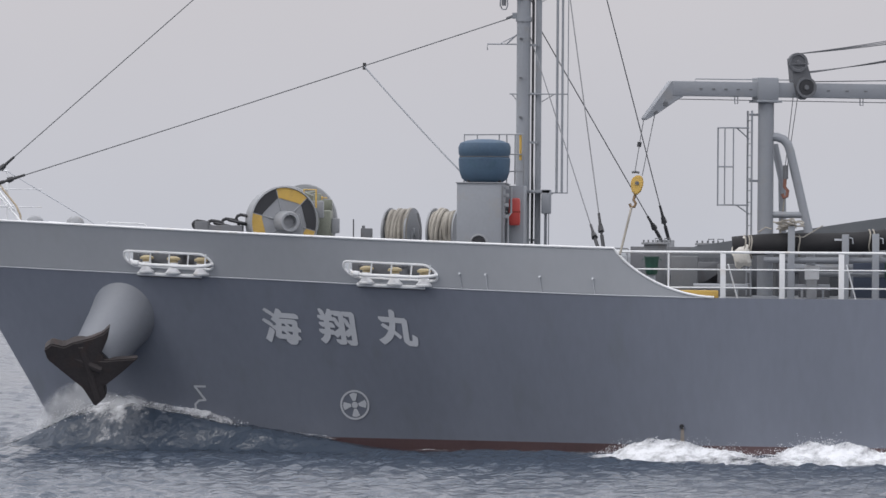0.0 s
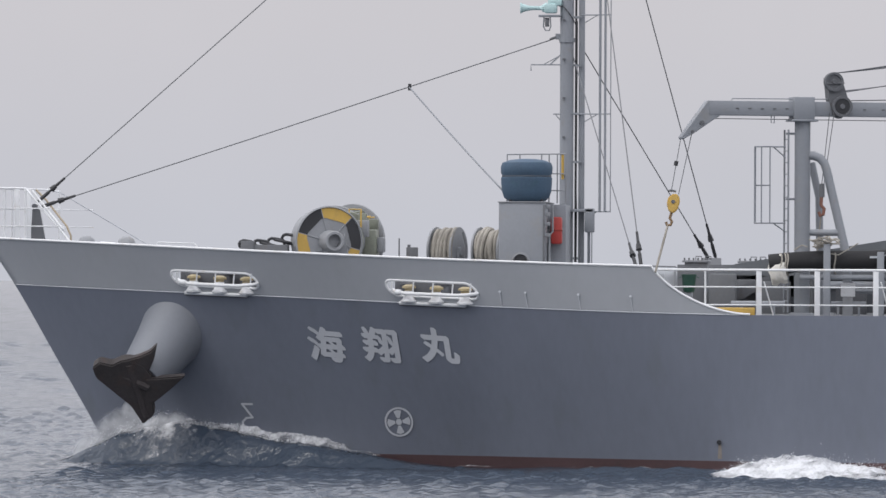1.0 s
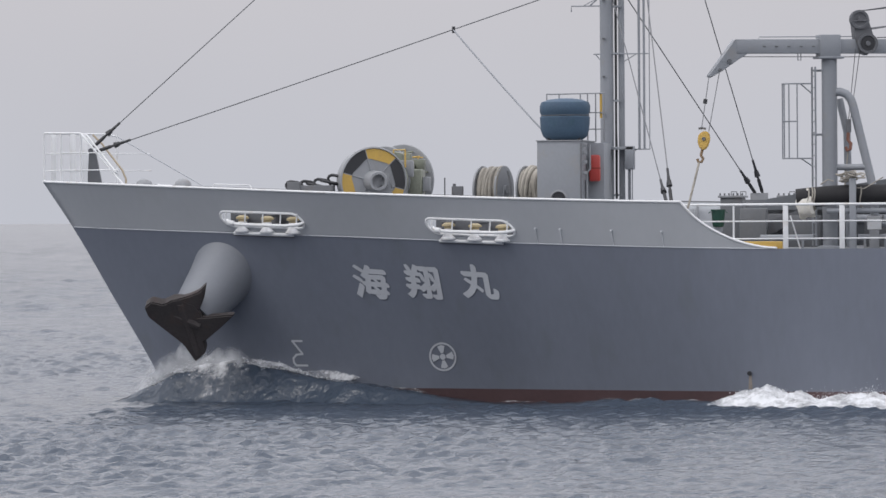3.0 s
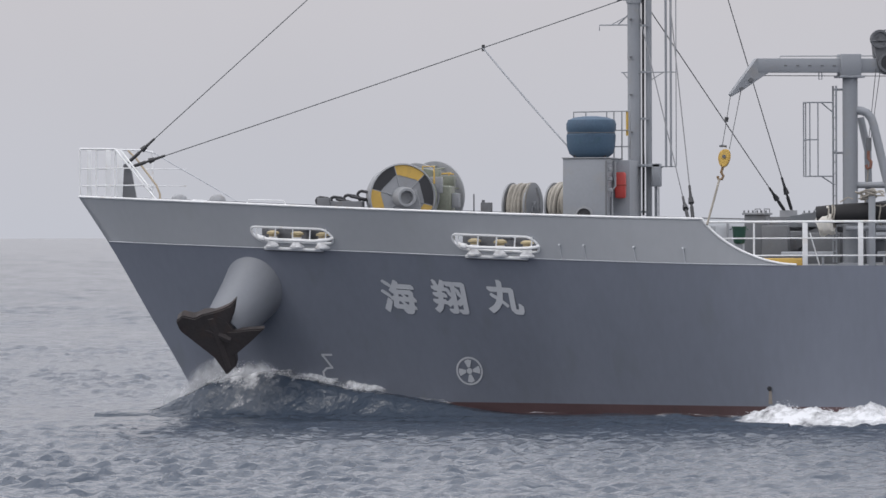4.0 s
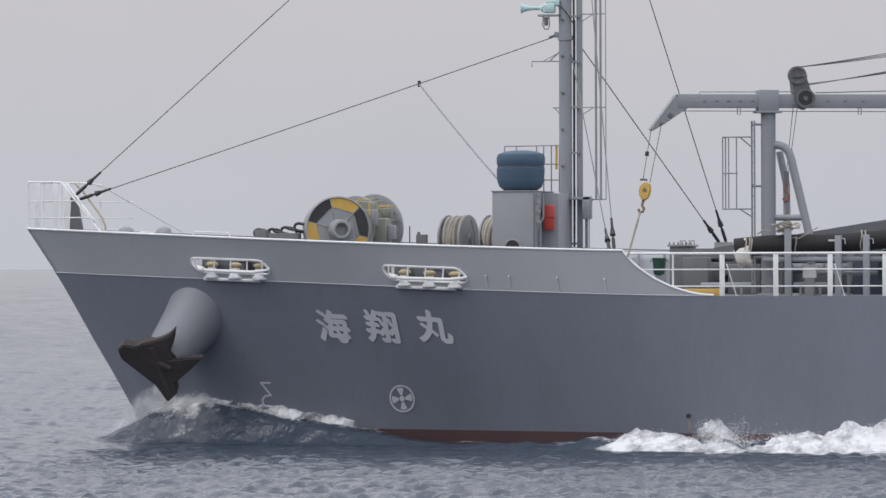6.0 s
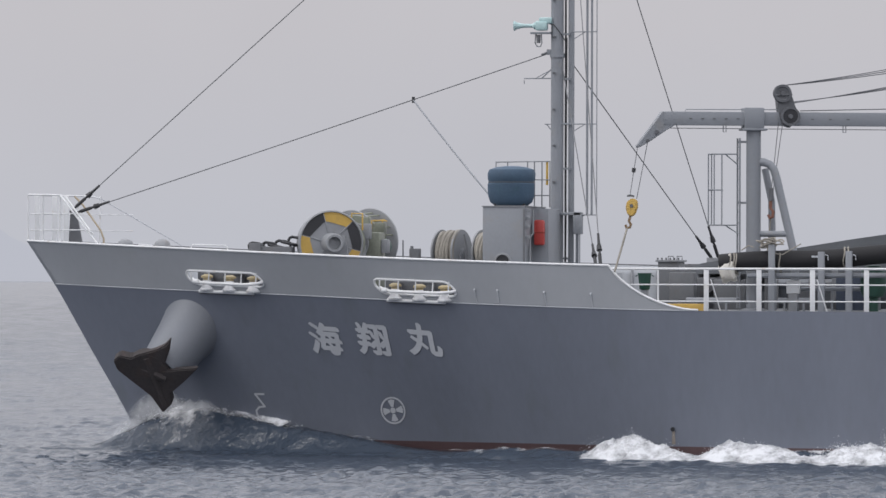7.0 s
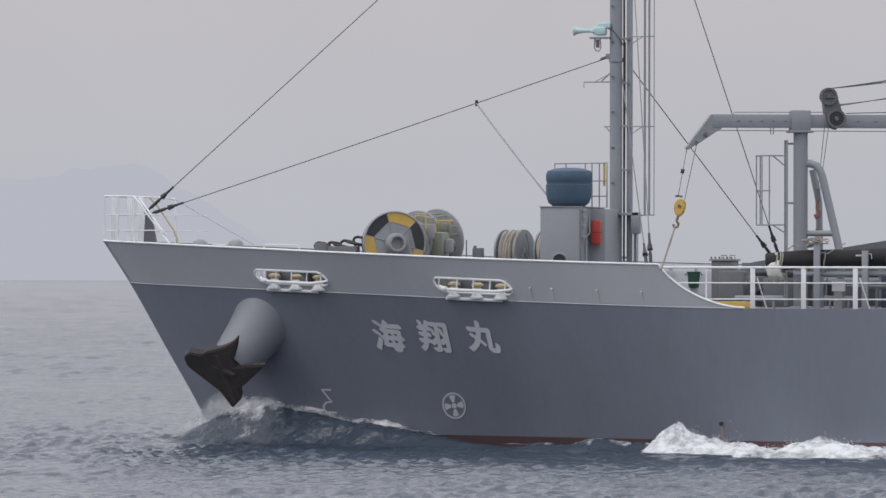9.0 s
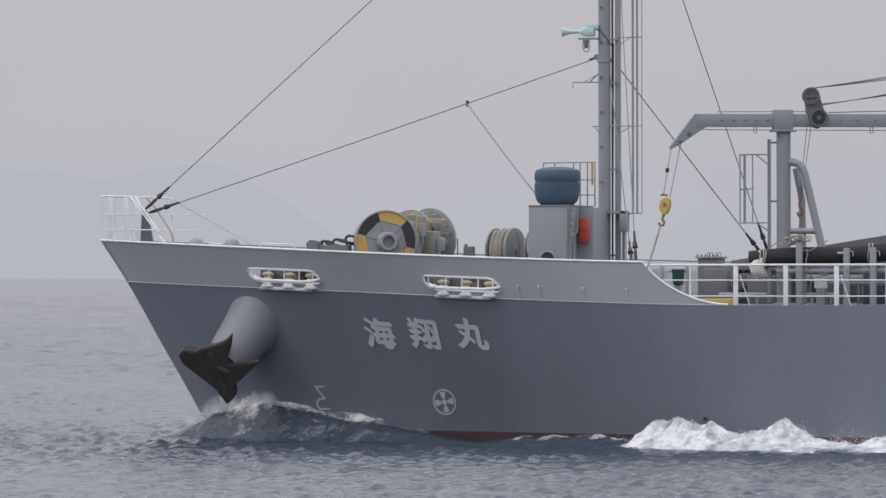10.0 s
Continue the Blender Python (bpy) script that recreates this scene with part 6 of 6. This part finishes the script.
def breaker_pose(t, start, front, speed):
    """A breaker rises beside the fore body and falls astern along the plating."""
    x = min(40.0, max(11.0, front + speed * (t - start)))
    up = min(1.0, max(0.0, (t - start + 0.5) / 0.5))
    up = up * up * (3 - 2 * up)
    y = -waterline(x + 1.5) - 0.2
    slope = math.degrees(math.atan2(waterline(x + 3) - waterline(x), 3))
    return pose(x - SPEED * t, y, -1.9 * (1 - up) - 0.02 + level(t), 0, 0, -slope)


def tuft_pose(t, start):
    """A clot rises at the stem, slides aft down the crest and sinks."""
    x = min(11.0, max(4.0, 4.6 + 1.9 * (t - start)))
    up = min(1.0, max(0.0, (t - start + 0.3) / 0.4)) * min(1.0, max(0.0, (10.2 - x) / 1.2))
    slope = math.degrees(math.atan2(waterline(x + 0.8) - waterline(x - 0.8), 1.6))
    lean = math.degrees(math.atan2(RISE(x - 0.7) - RISE(x + 0.7), 1.4))
    return pose(x, -waterline(x) - 0.15, RISE(x) - 0.02 - 0.9 * (1 - up * up * (3 - 2 * up)), 0, lean, -slope)


def motions():
    for ob, rest in MOVING:
        rows = [(t / 2, Matrix.Translation((-SPEED * t / 2, 0, 0)) @ rest) for t in range(0, 21)]
        if ob is bow_wave:        # the crest heaves
            rows = [(t, Matrix.Translation((0, 0, 0.09 * math.sin(2.1 * t + 0.4) + 0.05 * math.sin(3.7 * t) + 0.6 * level(t))) @ m) for t, m in rows]
        walk(ob, rows)
    swing = []
    for k in range(21):
        t = k / 2
        m = Matrix.Translation(HX + Vector((-SPEED * t, 0, 0)))
        swing.append((t, m @ Matrix.Rotation(radians(8.6 + 0.7 * math.sin(1.6 * t)), 4, "Y") @ Matrix.Rotation(radians(-4), 4, "X")))
    walk(hook, swing)
    for ob, start, front, speed in BREAKERS:
        walk(ob, [(k / 4, breaker_pose(k / 4, start, front, speed)) for k in range(41)])
    for ob, start in TUFTS:
        walk(ob, [(k / 4, tuft_pose(k / 4, start)) for k in range(41)])
    for k, ob in enumerate(VEILS):
        walk(ob, [(t / 2, pose(0.1 * math.sin(1.9 * t + k), 0, 0.16 * math.cos(0.63 * t) * math.cos(1.1 * t + 2 * k) - 0.05)) for t in range(21)])
    walk(SEA, [(t / 2, pose(0.125 * t, -0.25 * t, level(t / 2))) for t in range(21)])


motions()
